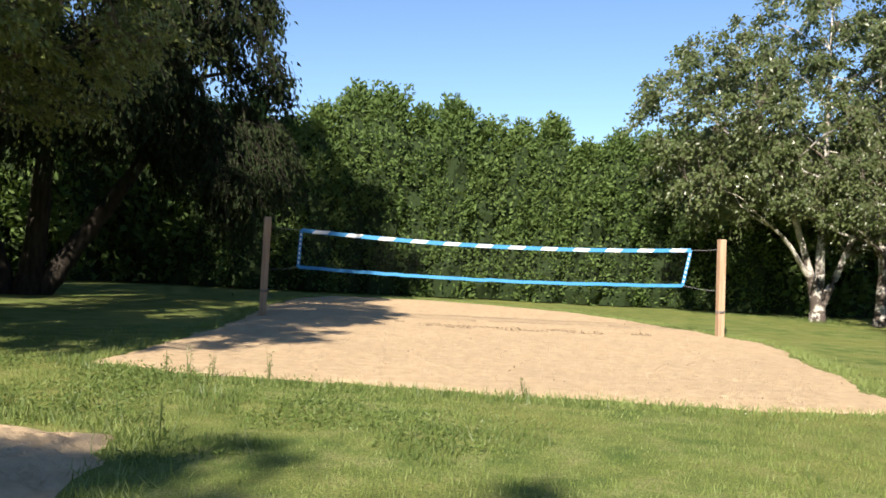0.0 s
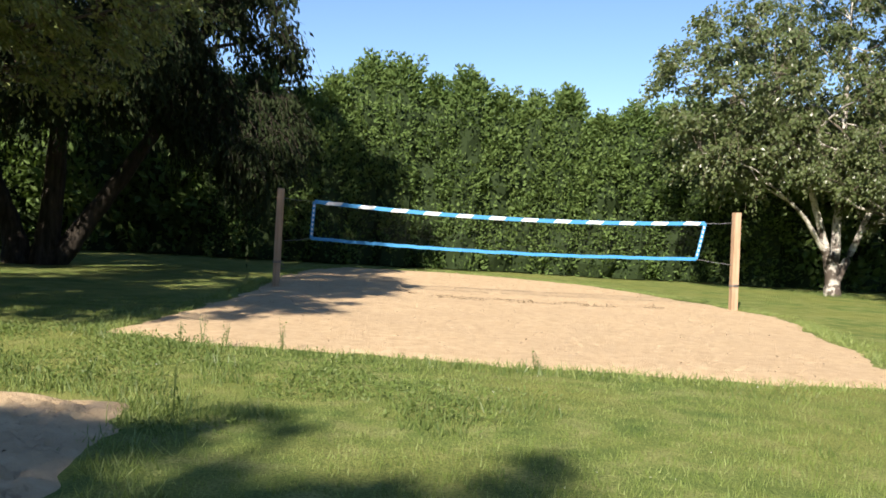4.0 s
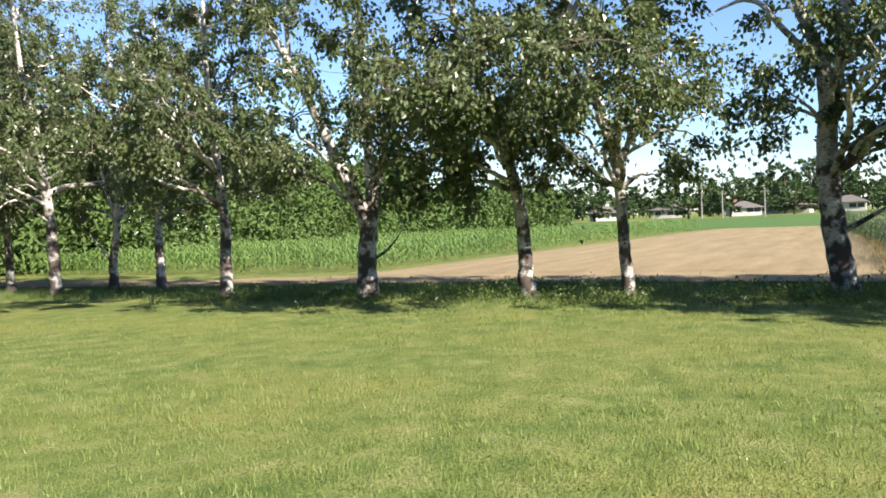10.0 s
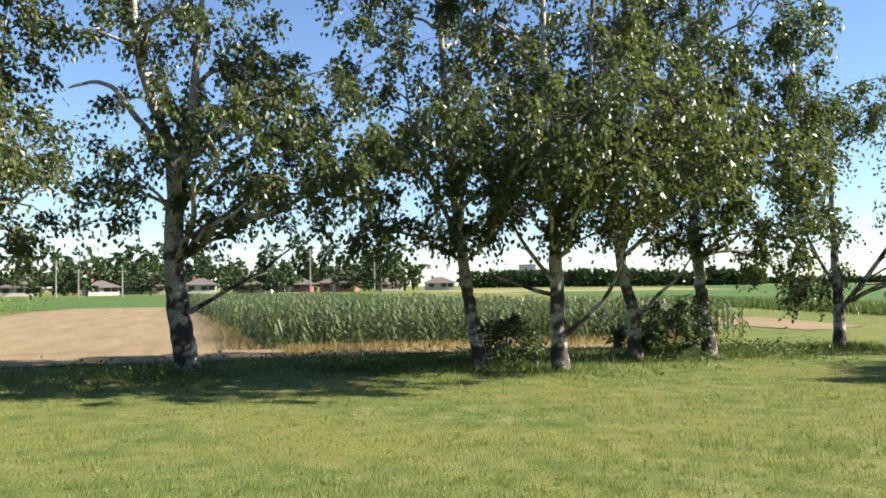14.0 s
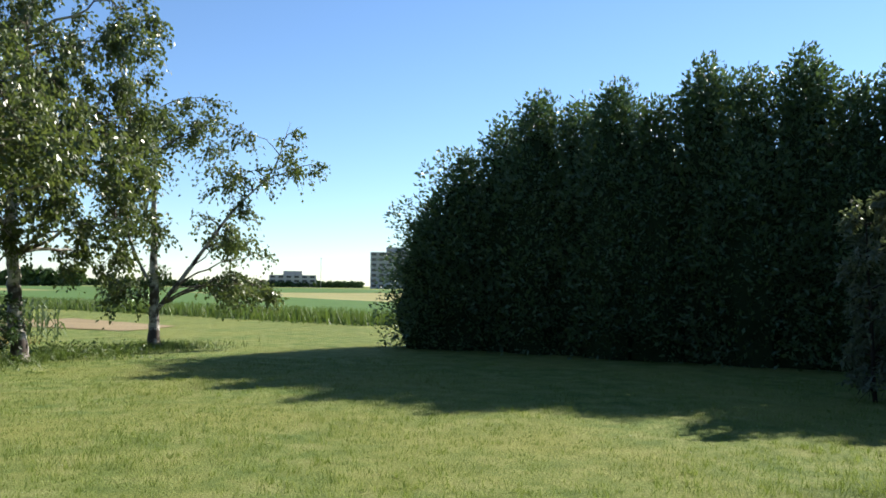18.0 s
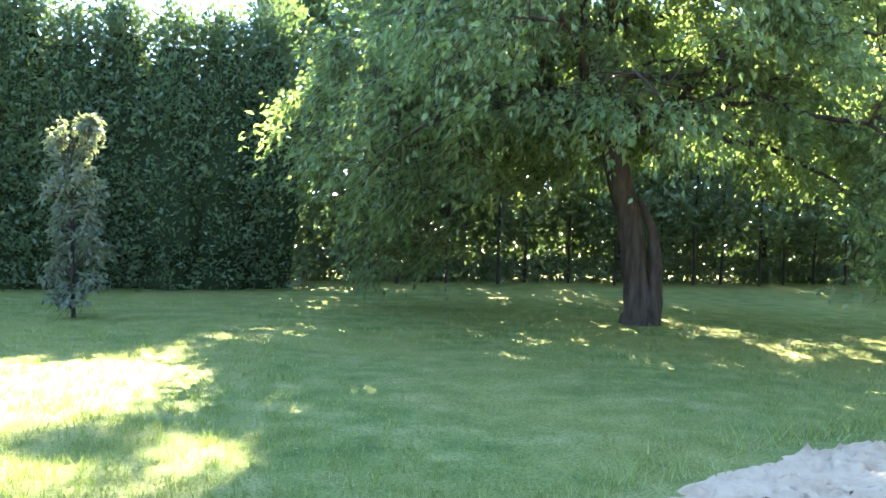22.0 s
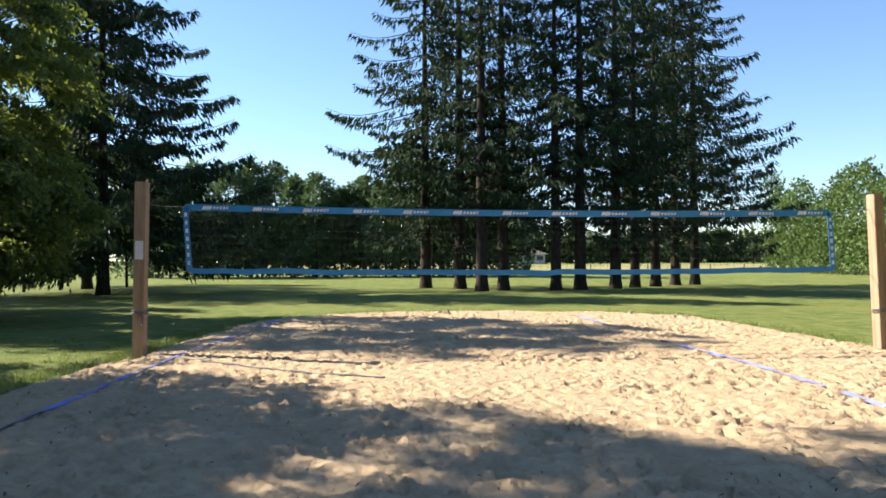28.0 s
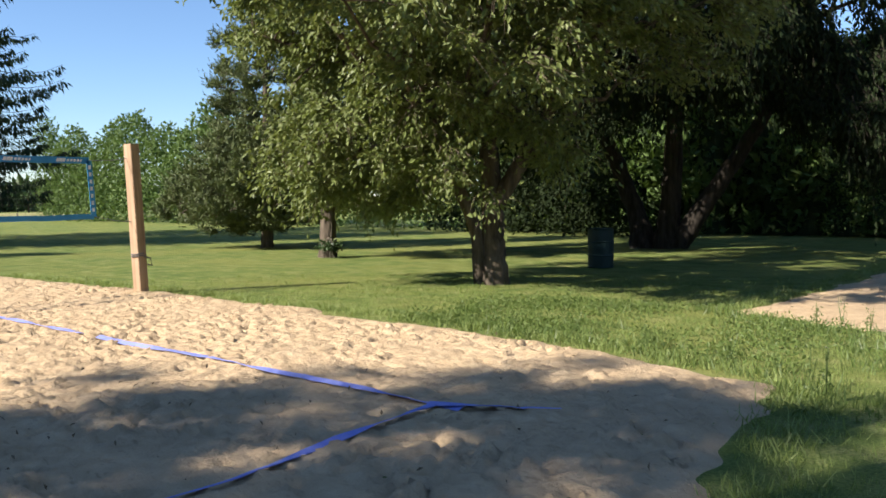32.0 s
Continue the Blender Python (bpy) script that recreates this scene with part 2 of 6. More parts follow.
BIRCH_LEAF = leaf_mat("birch_leaf", (0.03, 0.052, 0.02), (0.085, 0.118, 0.04), (0.24, 0.26, 0.125), 0.38, 0.34, 0.5)
BIG_LEAF = leaf_mat("broad_leaf", (0.055, 0.1, 0.04), (0.135, 0.21, 0.085), (0.26, 0.33, 0.15), 0.56, 0.34, 0.55)
MAPLE_LEAF = leaf_mat("maple_leaf", (0.055, 0.085, 0.022), (0.138, 0.172, 0.05), (0.27, 0.29, 0.11), 0.28, 0.5, 0.28)
# willow leaves darkened to near black: deep shade put into their colour
SHADED_WILLOW_LEAF = leaf_mat("shaded_willow_leaf", (0.008, 0.014, 0.006), (0.016, 0.026, 0.01), (0.045, 0.056, 0.022), 0.2, 0.7, 0.08)
LIME_LEAF = leaf_mat("lime_leaf", (0.07, 0.1, 0.025), (0.125, 0.16, 0.04), (0.23, 0.24, 0.08), 0.5)
CEDAR_LEAF = leaf_mat("cedar_spray", (0.04, 0.075, 0.022), (0.086, 0.138, 0.038), (0.155, 0.205, 0.065), 0.25, 0.6, 0.2)
DARK_CEDAR = leaf_mat("dark_cedar_spray", (0.03, 0.065, 0.03), (0.08, 0.132, 0.06), (0.16, 0.22, 0.1), 0.25, 0.4, 0.5)
SPRUCE_LEAF = leaf_mat("spruce_needles", (0.018, 0.03, 0.016), (0.032, 0.052, 0.026), (0.05, 0.07, 0.035), 0.1, 0.85, 0.08)
PINE_LEAF = leaf_mat("pine_needles", (0.04, 0.06, 0.022), (0.085, 0.108, 0.042), (0.15, 0.17, 0.07), 0.15, 0.6, 0.25)
FAR_LEAF = leaf_mat("far_foliage", (0.025, 0.05, 0.018), (0.045, 0.08, 0.025), (0.08, 0.12, 0.04), 0.2)
CORN_LEAF = leaf_mat("corn_leaf", (0.05, 0.09, 0.04), (0.115, 0.16, 0.075), (0.26, 0.3, 0.17), 0.35, 0.45, 0.35)
YOUNG_CORN = leaf_mat("young_corn_leaf", (0.06, 0.12, 0.03), (0.13, 0.21, 0.055), (0.26, 0.34, 0.12), 0.35, 0.4, 0.4)
STRAW = leaf_mat("straw", (0.2, 0.15, 0.06), (0.32, 0.25, 0.11), (0.42, 0.35, 0.17), 0.2, 0.8, 0.1)
BLADE = leaf_mat("grass_blade", (0.055, 0.1, 0.018), (0.166, 0.222, 0.056), (0.57, 0.6, 0.29), 0.35, 0.5, 0.2)
SHRUB_LEAF = leaf_mat("shrub_leaf", (0.04, 0.065, 0.04), (0.11, 0.14, 0.09), (0.26, 0.28, 0.22), 0.3, 0.4, 0.3)
CLOVER_LEAF = leaf_mat("clover_leaf", (0.06, 0.1, 0.025), (0.115, 0.165, 0.042), (0.2, 0.24, 0.08), 0.3, 0.5, 0.25)
WEED = leaf_mat("weed_leaf", (0.06, 0.1, 0.025), (0.1, 0.15, 0.04), (0.17, 0.2, 0.07), 0.35)
# ---- ground ----
SAND_FAR = [(-4.35, 10.45), (-2.97, 9.8), (0, 9.45), (3.7, 9.2), (6.1, 9.4), (6.0, 11.4), (6.6, 13.9), (7.5, 17.6), (7.8, 19.7), (7.15, 22.2),
            (6.5, 24.2), (4.8, 28.2), (2.1, 30.5), (-0.4, 31.6), (-4.3, 31.5), (-5.1, 29), (-5.2, 24.7), (-4.7, 18.1), (-4.45, 13.85), (-4.5, 12)]
SAND_NEAR = [(-1.9, 4.6), (-2.45, 6.55), (-4.06, 7.07), (-9, 7.4), (-13.2, 7.25), (-17, 7.0), (-20.5, 6.6), (-21.8, 5), (-22.6, 2.2), (-22.7, -0.8),
             (-21, -3.5), (-18.3, -4.3), (-12.6, -4.5), (-8.1, -4.95), (-4.3, -4.6), (-2.7, -4.0), (-2.0, -3.3), (-1.7, 0.5)]


def inside(poly, x, y):
    """Signed distance into a polygon, positive inside."""
    x, y = np.asarray(x, float), np.asarray(y, float)
    d, odd = np.full(x.shape, 1e9), np.zeros(x.shape, bool)
    for (ax, ay), (bx, by) in zip(poly, poly[1:] + poly[:1]):
        ex, ey = bx - ax, by - ay
        k = np.clip(((x - ax) * ex + (y - ay) * ey) / (ex * ex + ey * ey), 0, 1)
        d = np.minimum(d, np.hypot(x - ax - k * ex, y - ay - k * ey))
        if ay != by:
            odd ^= ((ay > y) != (by > y)) & (x < ex * (y - ay) / ey + ax)
    return np.where(odd, d, -d)


def value_noise(x, y, size, seed):
    """Smooth random heights in -1..1 on a lattice of that size."""
    tab = np.random.RandomState(seed).uniform(-1, 1, (256, 256))
    x, y = np.asarray(x) / size + 1000, np.asarray(y) / size + 1000
    i, j = np.floor(x).astype(int), np.floor(y).astype(int)
    u, w = x - i, y - j
    u, w = u * u * (3 - 2 * u), w * w * (3 - 2 * w)
    t = lambda a, b: tab[a % 256, b % 256]
    return (t(i, j) * (1 - u) + t(i + 1, j) * u) * (1 - w) + (t(i, j + 1) * (1 - u) + t(i + 1, j + 1) * u) * w


def sheet(x0, x1, y0, y1, step, height):
    """A grid over a rectangle, height by height(x, y)."""
    xs, ys = np.arange(x0, x1 + step / 2, step), np.arange(y0, y1 + step / 2, step)
    X, Y = np.meshgrid(xs, ys, indexing="ij")
    g, m = Geo(), len(ys)
    i, j = np.meshgrid(np.arange(len(xs) - 1), np.arange(m - 1), indexing="ij")
    g.quads(np.stack([X, Y, height(X, Y)], -1), np.stack([i * m + j, (i + 1) * m + j, (i + 1) * m + j + 1, i * m + j + 1], -1))
    return g


# the lawn and fields: one sheet in rings out to the horizon
ring = np.concatenate([[0.03], np.linspace(0.5, 60, 70), np.geomspace(64, 2500, 26)])
ang = np.linspace(0, 2 * np.pi, 145)[:-1]
RR, AA = np.meshgrid(ring, ang, indexing="ij")
GX, GY = RR * np.sin(AA), RR * np.cos(AA)
g = Geo()
i, j = np.meshgrid(np.arange(len(ring) - 1), np.arange(144), indexing="ij")
jn = (j + 1) % 144
g.quads(np.stack([GX, GY, gz(GX, GY) + 0.008 * value_noise(GX, GY, 2.5, 3) * (RR < 60)], -1),
        np.stack([i * 144 + j, i * 144 + jn, (i + 1) * 144 + jn, (i + 1) * 144 + j], -1))
g.quads([(0.12 * math.sin(a), 0.12 * math.cos(a), -0.012) for a in (0.8, 2.4, 3.9, 5.5)], [(0, 1, 2, 3)])
tagged(part("ground", g, LAWN, soft=True), "mown green lawn with clover and dry patches", "lawn", kind="structure")


def sand_height(poly, seed, rough):
    def height(x, y):
        d = inside(poly, x, y) + 0.16 * value_noise(x, y, 0.9, seed + 7) + 0.1 * value_noise(x, y, 0.25, seed + 8)
        hump = 0.008 * (rough - 0.5) * value_noise(x, y, 0.085, seed + 5) + 0.003 * value_noise(x, y, 0.45, seed) + 0.008 * value_noise(x, y, 0.13, seed + 1) + 0.01 * value_noise(x, y, 1.6, seed + 2)
        return gz(x, y) - 0.07 + 0.095 * smooth(-0.25, 0.35, d) + (hump + 0.04) * rough * smooth(-0.1, 0.8, d)
    return height


def sand_court(name, x0, x1, y0, y1, step, height, poly, prints, depth, label, seed):
    """Loose sand: humps, and footprints pressed into it with a rim pushed up behind the toes."""
    g_ = sheet(x0, x1, y0, y1, step, height)
    nx, ny = len(np.arange(x0, x1 + step / 2, step)), len(np.arange(y0, y1 + step / 2, step))
    V = g_.v[0].reshape(nx, ny, 3)
    q = rng(seed)
    px, py = q.uniform(x0, x1, prints * 2), q.uniform(y0, y1, prints * 2)
    ok = inside(poly, px, py) > 0.25
    for x, y in list(zip(px[ok], py[ok]))[:prints]:
        a, w, l = q.uniform(0, np.pi), q.uniform(0.018, 0.042), q.uniform(0.025, 0.07)
        k = int(0.35 / step)
        i, j = int((x - x0) / step), int((y - y0) / step)
        s = np.s_[max(i - k, 0):i + k + 1, max(j - k, 0):j + k + 1]
        dx, dy = V[s][..., 0] - x, V[s][..., 1] - y
        u, v = dx * np.cos(a) + dy * np.sin(a), -dx * np.sin(a) + dy * np.cos(a)
        r2 = (u / l) ** 2 + (v / w) ** 2
        V[s][..., 2] += depth * q.uniform(0.3, 1.3) * (0.75 + 0.5 * math.sin(x * 1.9 + 2 * math.sin(y * 1.3)) * math.sin(y * 2.3 + x)) * (-np.exp(-(r2 * 0.75) ** 3) + 0.75 * np.exp(-((u + l * 1.3) / (l * 0.6)) ** 2 - (v / (w * 1.4)) ** 2))
    return tagged(part(name, g_, SAND, soft=True), label, "sand court", kind="structure")


sand_court("sand_court_far", -6, 8.6, 8.4, 32.5, 0.07, sand_height(SAND_FAR, 20, 0.5), SAND_FAR, 5000, 0.035, "raked tan sand of a beach volleyball court", 21)
sand_court("sand_court_near", -23.6, -0.9, -5.8, 8.2, 0.04, sand_height(SAND_NEAR, 40, 1.0), SAND_NEAR, 30000, 0.038, "trampled tan sand of a beach volleyball court", 22)

# ---- fields to the east ----
DIRT = Mat("bare_earth", 0.95, 0, 0.1)
co = DIRT.coord()
dn = DIRT.noise(1.3, 6, co, stretch=(0.15, 1, 1))
DIRT.color(DIRT.mix(0.35, DIRT.ramp(dn, [(0.3, (0.19, 0.145, 0.08)), (0.7, (0.34, 0.265, 0.15))]), DIRT.ramp(DIRT.noise(22, 4, co), [(0.35, (0.12, 0.085, 0.05)), (0.7, (0.42, 0.335, 0.195))])))
DIRT.bump(DIRT.noise(9, 5, co), 0.7, 0.06)
DRY = Mat("dry_grass_field", 0.95, 0, 0.1)
co = DRY.coord()
DRY.color(DRY.mix(0.4, DRY.ramp(DRY.noise(0.05, 4, co, stretch=(1, 3, 1)), [(0.35, (0.14, 0.165, 0.05)), (0.65, (0.34, 0.29, 0.13))]), DRY.ramp(DRY.noise(3, 5, co), [(0.3, (0.13, 0.15, 0.05)), (0.7, (0.4, 0.34, 0.17))])))
CROP = Mat("green_crop_field", 0.9, 0, 0.1)
co = CROP.coord()
CROP.color(CROP.ramp(CROP.noise(1.2, 6, co, stretch=(1, 0.3, 1)), [(0.3, (0.05, 0.1, 0.025)), (0.7, (0.1, 0.17, 0.045))]))


def field(name, corners, z, mat, label, step=1.0):
    """A field lying a little above the lawn sheet."""
    (a, b), (c, d), (e, f_), (h_, k_) = corners
    n = 40
    u, w = np.meshgrid(np.linspace(0, 1, n), np.linspace(0, 1, n), indexing="ij")
    x = (a * (1 - u) + c * u) * (1 - w) + (h_ * (1 - u) + e * u) * w
    y = (b * (1 - u) + d * u) * (1 - w) + (k_ * (1 - u) + f_ * u) * w
    gg = Geo()
    i, j = np.meshgrid(np.arange(n - 1), np.arange(n - 1), indexing="ij")
    gg.quads(np.stack([x, y, gz(x, y) + z + 0.012 * value_noise(x, y, 0.8, 5)], -1), np.stack([i * n + j, (i + 1) * n + j, (i + 1) * n + j + 1, i * n + j + 1], -1))
    return tagged(part(name, gg, mat, soft=True), label, "field", kind="structure")


field("dirt_strip", [(17.4, -11.5), (21.5, -11.5), (21.5, 33), (19.0, 33)], 0.03, DIRT.m, "bare brown earth track beside the birch row")
field("dirt_field", [(21.2, -1.6), (70, 0.5), (70, 9.5), (21.2, 13.5)], 0.035, DIRT.m, "bare ploughed brown earth with wheel tracks")
field("crop_field", [(70, -4), (190, -25), (190, 60), (70, 40)], 0.03, CROP.m, "low green crop field reaching to the houses")
field("dry_field", [(40, -42), (260, -60), (160, -260), (21, -62)], 0.03, DRY.m, "pale dry grass field with green strips")
field("green_strip", [(24, -29.5), (150, -58), (130, -120), (12, -47)], 0.045, CROP.m, "green meadow strip before a pale dry field")
field("far_green_strip", [(120, -95), (330, -190), (260, -330), (70, -190)], 0.06, CROP.m, "far green strip beyond a pale dry field")
field("dirt_patch", [(21, -18), (31, -17.5), (30, -23), (22, -21)], 0.022, DIRT.m, "bare sandy earth patch at the field edge")

field("dry_field_west", [(-100, -20), (-100, 50), (-190, 95), (-190, -40)], 0.03, DRY.m, "pale dry field beyond the spruces")

# ---- trees ----



def curve_path(p0, p1, lift, n=6, wob=0.06):
    """A bent limb from p0 to p1, lifted in the middle."""
    p0, p1 = np.asarray(p0, float), np.asarray(p1, float)
    t = np.linspace(0, 1, n)[:, None]
    L = np.linalg.norm(p1 - p0)
    path = p0 + (p1 - p0) * t + np.array([0, 0, lift]) * (4 * t * (1 - t)) * 0.5
    path[1:-1] += np.random.normal(size=(n - 2, 3)) * wob * L * 0.5
    return path


def clump_points(shells, count, inner=0.55):
    """Points in ellipsoids (x, y, z, rx, ry, rz), most of them near the outside."""
    vol = np.array([s[3] * s[4] * s[5] for s in shells]) ** 0.75
    out = []
    for s, k in zip(shells, np.random.multinomial(count, vol / vol.sum())):
        d = np.random.normal(size=(k, 3))
        d /= np.linalg.norm(d, axis=1)[:, None]
        r = np.random.uniform(inner ** 3, 1, (k, 1)) ** (1 / 3)
        out.append(np.array(s[:3]) + d * r * np.array(s[3:]))
    return np.concatenate(out)


def sprays(cl, out, per, spread, sag, step=9):
    """Twigs that leave each clump outwards and sag, with leaves along them: twig bases, mid points and tips, leaf points, leaf ways."""
    n = np.maximum(2, np.round(per / step * np.random.uniform(0.5, 1.5, len(cl)))).astype(int)
    k = np.repeat(np.arange(len(cl)), n)
    spread = np.asarray(spread, float)
    d = out[k] * 0.75 + np.random.normal(size=(len(k), 3)) * 0.62
    d /= np.linalg.norm(d, axis=1)[:, None]
    L = (spread.max() * 1.9 * np.random.uniform(0.6, 1.4, len(cl))[k] * np.random.uniform(0.6, 1.15, len(k)))[:, None]
    d *= spread / spread.max()
    base = cl[k] - d * L * 0.25 + np.random.normal(size=(len(k), 3)) * spread * 0.25
    down = np.array([0, 0, -1.0]) * sag * np.random.uniform(0.5, 1.4, (len(k), 1))
    at_ = lambda t: base + d * L * t + down * L * t * t
    j = np.repeat(np.arange(len(k)), step)
    t = (np.tile(np.arange(step), len(k)) + np.random.uniform(0.2, 1.2, len(j)))[:, None] / step
    p = base[j] + d[j] * L[j] * t + down[j] * L[j] * t * t + np.random.normal(size=(len(j), 3)) * 0.035
    way = d[j] + 2 * down[j] * t
    return base, at_(0.55), at_(1.0), p, way / (np.linalg.norm(way, axis=1)[:, None] + 1e-9)


def build_tree(name, place, label, category, trunks, shells, clumps, per, spread, leaf, mats, width=0.55, up=0.3, droop=0.3, hang=0.0,
               limbs=10, limb_r=0.05, limb_mat=None, group="", seed=1, inner=0.55, low=1.8, rise=0.45, pull=0.72, sag=0.45, extra=()):
    """Trunks and extra bare limbs: lists of (x, y, z, radius). Limbs leave a trunk for well spaced clumps of leaves; the other clumps gather along the limbs on twigs of their own."""
    np.random.seed(seed)
    root = thing(name, place, label, category, group)
    bark, leafm = mats
    stems = []
    for n, path in enumerate(list(trunks) + list(extra)):
        path = np.array(path, float)
        t = np.linspace(0, 1, 6 * len(path) - 5)
        k = np.linspace(0, 1, len(path))
        p = np.stack([np.interp(t, k, path[:, c]) for c in range(4)], -1)
        p[2:-2, :3] = (p[:-4, :3] + 2 * p[1:-3, :3] + 2 * p[2:-2, :3] + 2 * p[3:-1, :3] + p[4:, :3]) / 8
        p[1:-1, :2] += np.random.normal(size=(len(t) - 2, 2)) * 0.06 * p[1:-1, 3:]
        gt = Geo()
        gt.tube(p[:, :3], p[:, 3], 12, 0.05)
        if n < len(trunks):
            stems.append(p)
        part("trunk" if n < len(trunks) else "limb", gt, bark if n < len(trunks) or limb_mat is None else limb_mat, root, soft=True)
    stem = np.concatenate(stems)
    cl = clump_points(shells, clumps, inner)
    # limbs end in clumps that lie well apart
    far = np.full(len(cl), 1e9)
    pick = [int(np.argmax(cl[:, 2]))]
    for n in range(limbs - 1):
        far = np.minimum(far, np.linalg.norm(cl - cl[pick[-1]], axis=1))
        pick.append(int(np.argmax(far)))
    rest = np.setdiff1d(np.arange(len(cl)), pick)
    gl, gb = Geo(), Geo()
    high = stem[stem[:, 2] > min(low, stem[:, 2].max() * 0.5)]
    nodes = [high]
    for c in cl[pick]:
        want = c[2] - rise * np.linalg.norm(high[:, :2] - c[:2], axis=1)
        k = np.argmin(abs(high[:, 2] - want) + 0.25 * np.linalg.norm(high[:, :3] - c, axis=1))
        start = high[k, :3]
        L = np.linalg.norm(c - start)
        path = curve_path(start, c, 0.3 * L if c[2] < start[2] + 0.5 else 0.12 * L, 9, 0.035)
        r0 = min(limb_r * np.random.uniform(0.75, 1.4), high[k, 3] * 0.8)
        rad = np.linspace(r0, 0.008, len(path))
        g1 = Geo()
        g1.tube(path, rad, 7, 0.05)
        part("limb", g1, limb_mat or bark, root, soft=True)
        nodes.append(np.concatenate([path, rad[:, None]], -1)[3:])
    nodes = np.concatenate(nodes)
    for n in rest:
        c = cl[n]
        k = np.argmin(np.linalg.norm(nodes[:, :3] - c, axis=1) + 0.4 * np.clip(nodes[:, 2] - c[2], 0, 9))
        start = nodes[k, :3]
        c = cl[n] = start + (c - start) * pull
        L = np.linalg.norm(c - start)
        gb.tube(curve_path(start, c, 0.15 * L, 5), np.linspace(min(0.018 + 0.005 * L, nodes[k, 3] * 0.8), 0.004, 5), 4)
    axis = np.stack([np.interp(cl[:, 2], *(lambda o: (stem[o, 2], stem[o, c]))(np.argsort(stem[:, 2]))) for c in (0, 1)], -1)
    out = np.concatenate([cl[:, :2] - axis, np.zeros((len(cl), 1))], -1)
    out /= np.linalg.norm(out, axis=1)[:, None] + 0.3
    a, b, c, p, way = sprays(cl, out, per, spread, sag)
    p[:, 2] -= np.abs(np.random.normal(size=len(p))) * hang * 0.4
    ok = p[:, 2] > 0.25
    w = np.array([0.004, 0.0, 0.002])
    gb.quads(np.stack([a - w, a + w, b + w, b - w], 1), np.arange(4 * len(a)).reshape(-1, 4))
    gb.quads(np.stack([b - w, b + w, c + w * 0.3, c - w * 0.3], 1), np.arange(4 * len(a)).reshape(-1, 4))
    tagged(part("twig_work", gb, TWIG if bark is BIRCH_BARK else bark, root, soft=True), kind="stuff")
    gl.leaves(p[ok], leaf, width, up, droop * 0.7, way=way[ok])
    part("crown", gl, leafm, root)
    return root


# birches
BIRCH_LABEL = "white-barked birch with dark scars and hanging green leaves"


def birch(place, seed, trunks, shells, clumps=150, per=95, extra=(), label=BIRCH_LABEL, limbs=20, limb_r=0.045, low=2.0, over=0.0):
    """One birch of the row: its own stems and crown, leaves hanging in sprays."""
    return build_tree("birch_tree", place, label, "tree", trunks, shells + ([] if over is None else [(-2.8, over, 4.0, 1.9, 2.2, 1.05)]), int(clumps * 1.32), per, (0.27, 0.27, 0.27), 0.1, (BIRCH_BARK, BIRCH_LEAF), 0.7, 0.2, 0.75, 0.2,
                      limbs=limbs, limb_r=limb_r, group="row of birches", seed=seed, inner=0.25, low=low, pull=0.9, sag=0.5, extra=extra)


def birch_spread(place, seed):
    tr = [[(0, 0, -0.1, 0.34), (0, 0, 0.5, 0.24), (-0.5, -0.2, 2.0, 0.13), (-1.3, -0.4, 4.2, 0.1), (-2.0, -0.5, 8, 0.04)],
          [(0, 0, 0.4, 0.2), (0.6, 0.1, 1.5, 0.12), (1.3, 0.2, 3.2, 0.1), (2.0, 0.2, 7.5, 0.04)],
          [(0, 0, 0.4, 0.2), (0.1, 0.1, 3, 0.14), (0.2, 0.3, 7, 0.07), (0.2, 0.3, 11.5, 0.02)],
          [(-0.3, -0.1, 1.4, 0.1), (-1.6, -0.9, 2.9, 0.07), (-3.2, -1.6, 3.9, 0.03)]]
    sh = [(0.8, 0, 8.6, 4.8, 4.0, 4.8), (-4.3, -1.0, 6.8, 3.1, 3.0, 3.2), (2.6, 0, 5.9, 3.0, 2.8, 2.6), (-3.6, -1.2, 5.4, 2.3, 2.2, 1.9)]
    return build_tree("birch_tree", place, "spreading birch with several white stems and bare low limbs", "tree", tr, sh, 640, 115, (0.42, 0.42, 0.36), 0.14,
                      (BIRCH_BARK, BIRCH_LEAF), 0.7, 0.2, 0.6, 0.15, limbs=34, limb_r=0.08, group="row of birches", seed=seed, inner=0.4, pull=0.95)


def scaled(x, y, turn, s=1.0, sz=None):
    return Matrix.Translation(at(x, y)) @ Matrix.Rotation(radians(turn), 4, "Z") @ Matrix.Diagonal((s, s, sz or s, 1))


birch_spread(at(13.7, 30.0), 11)
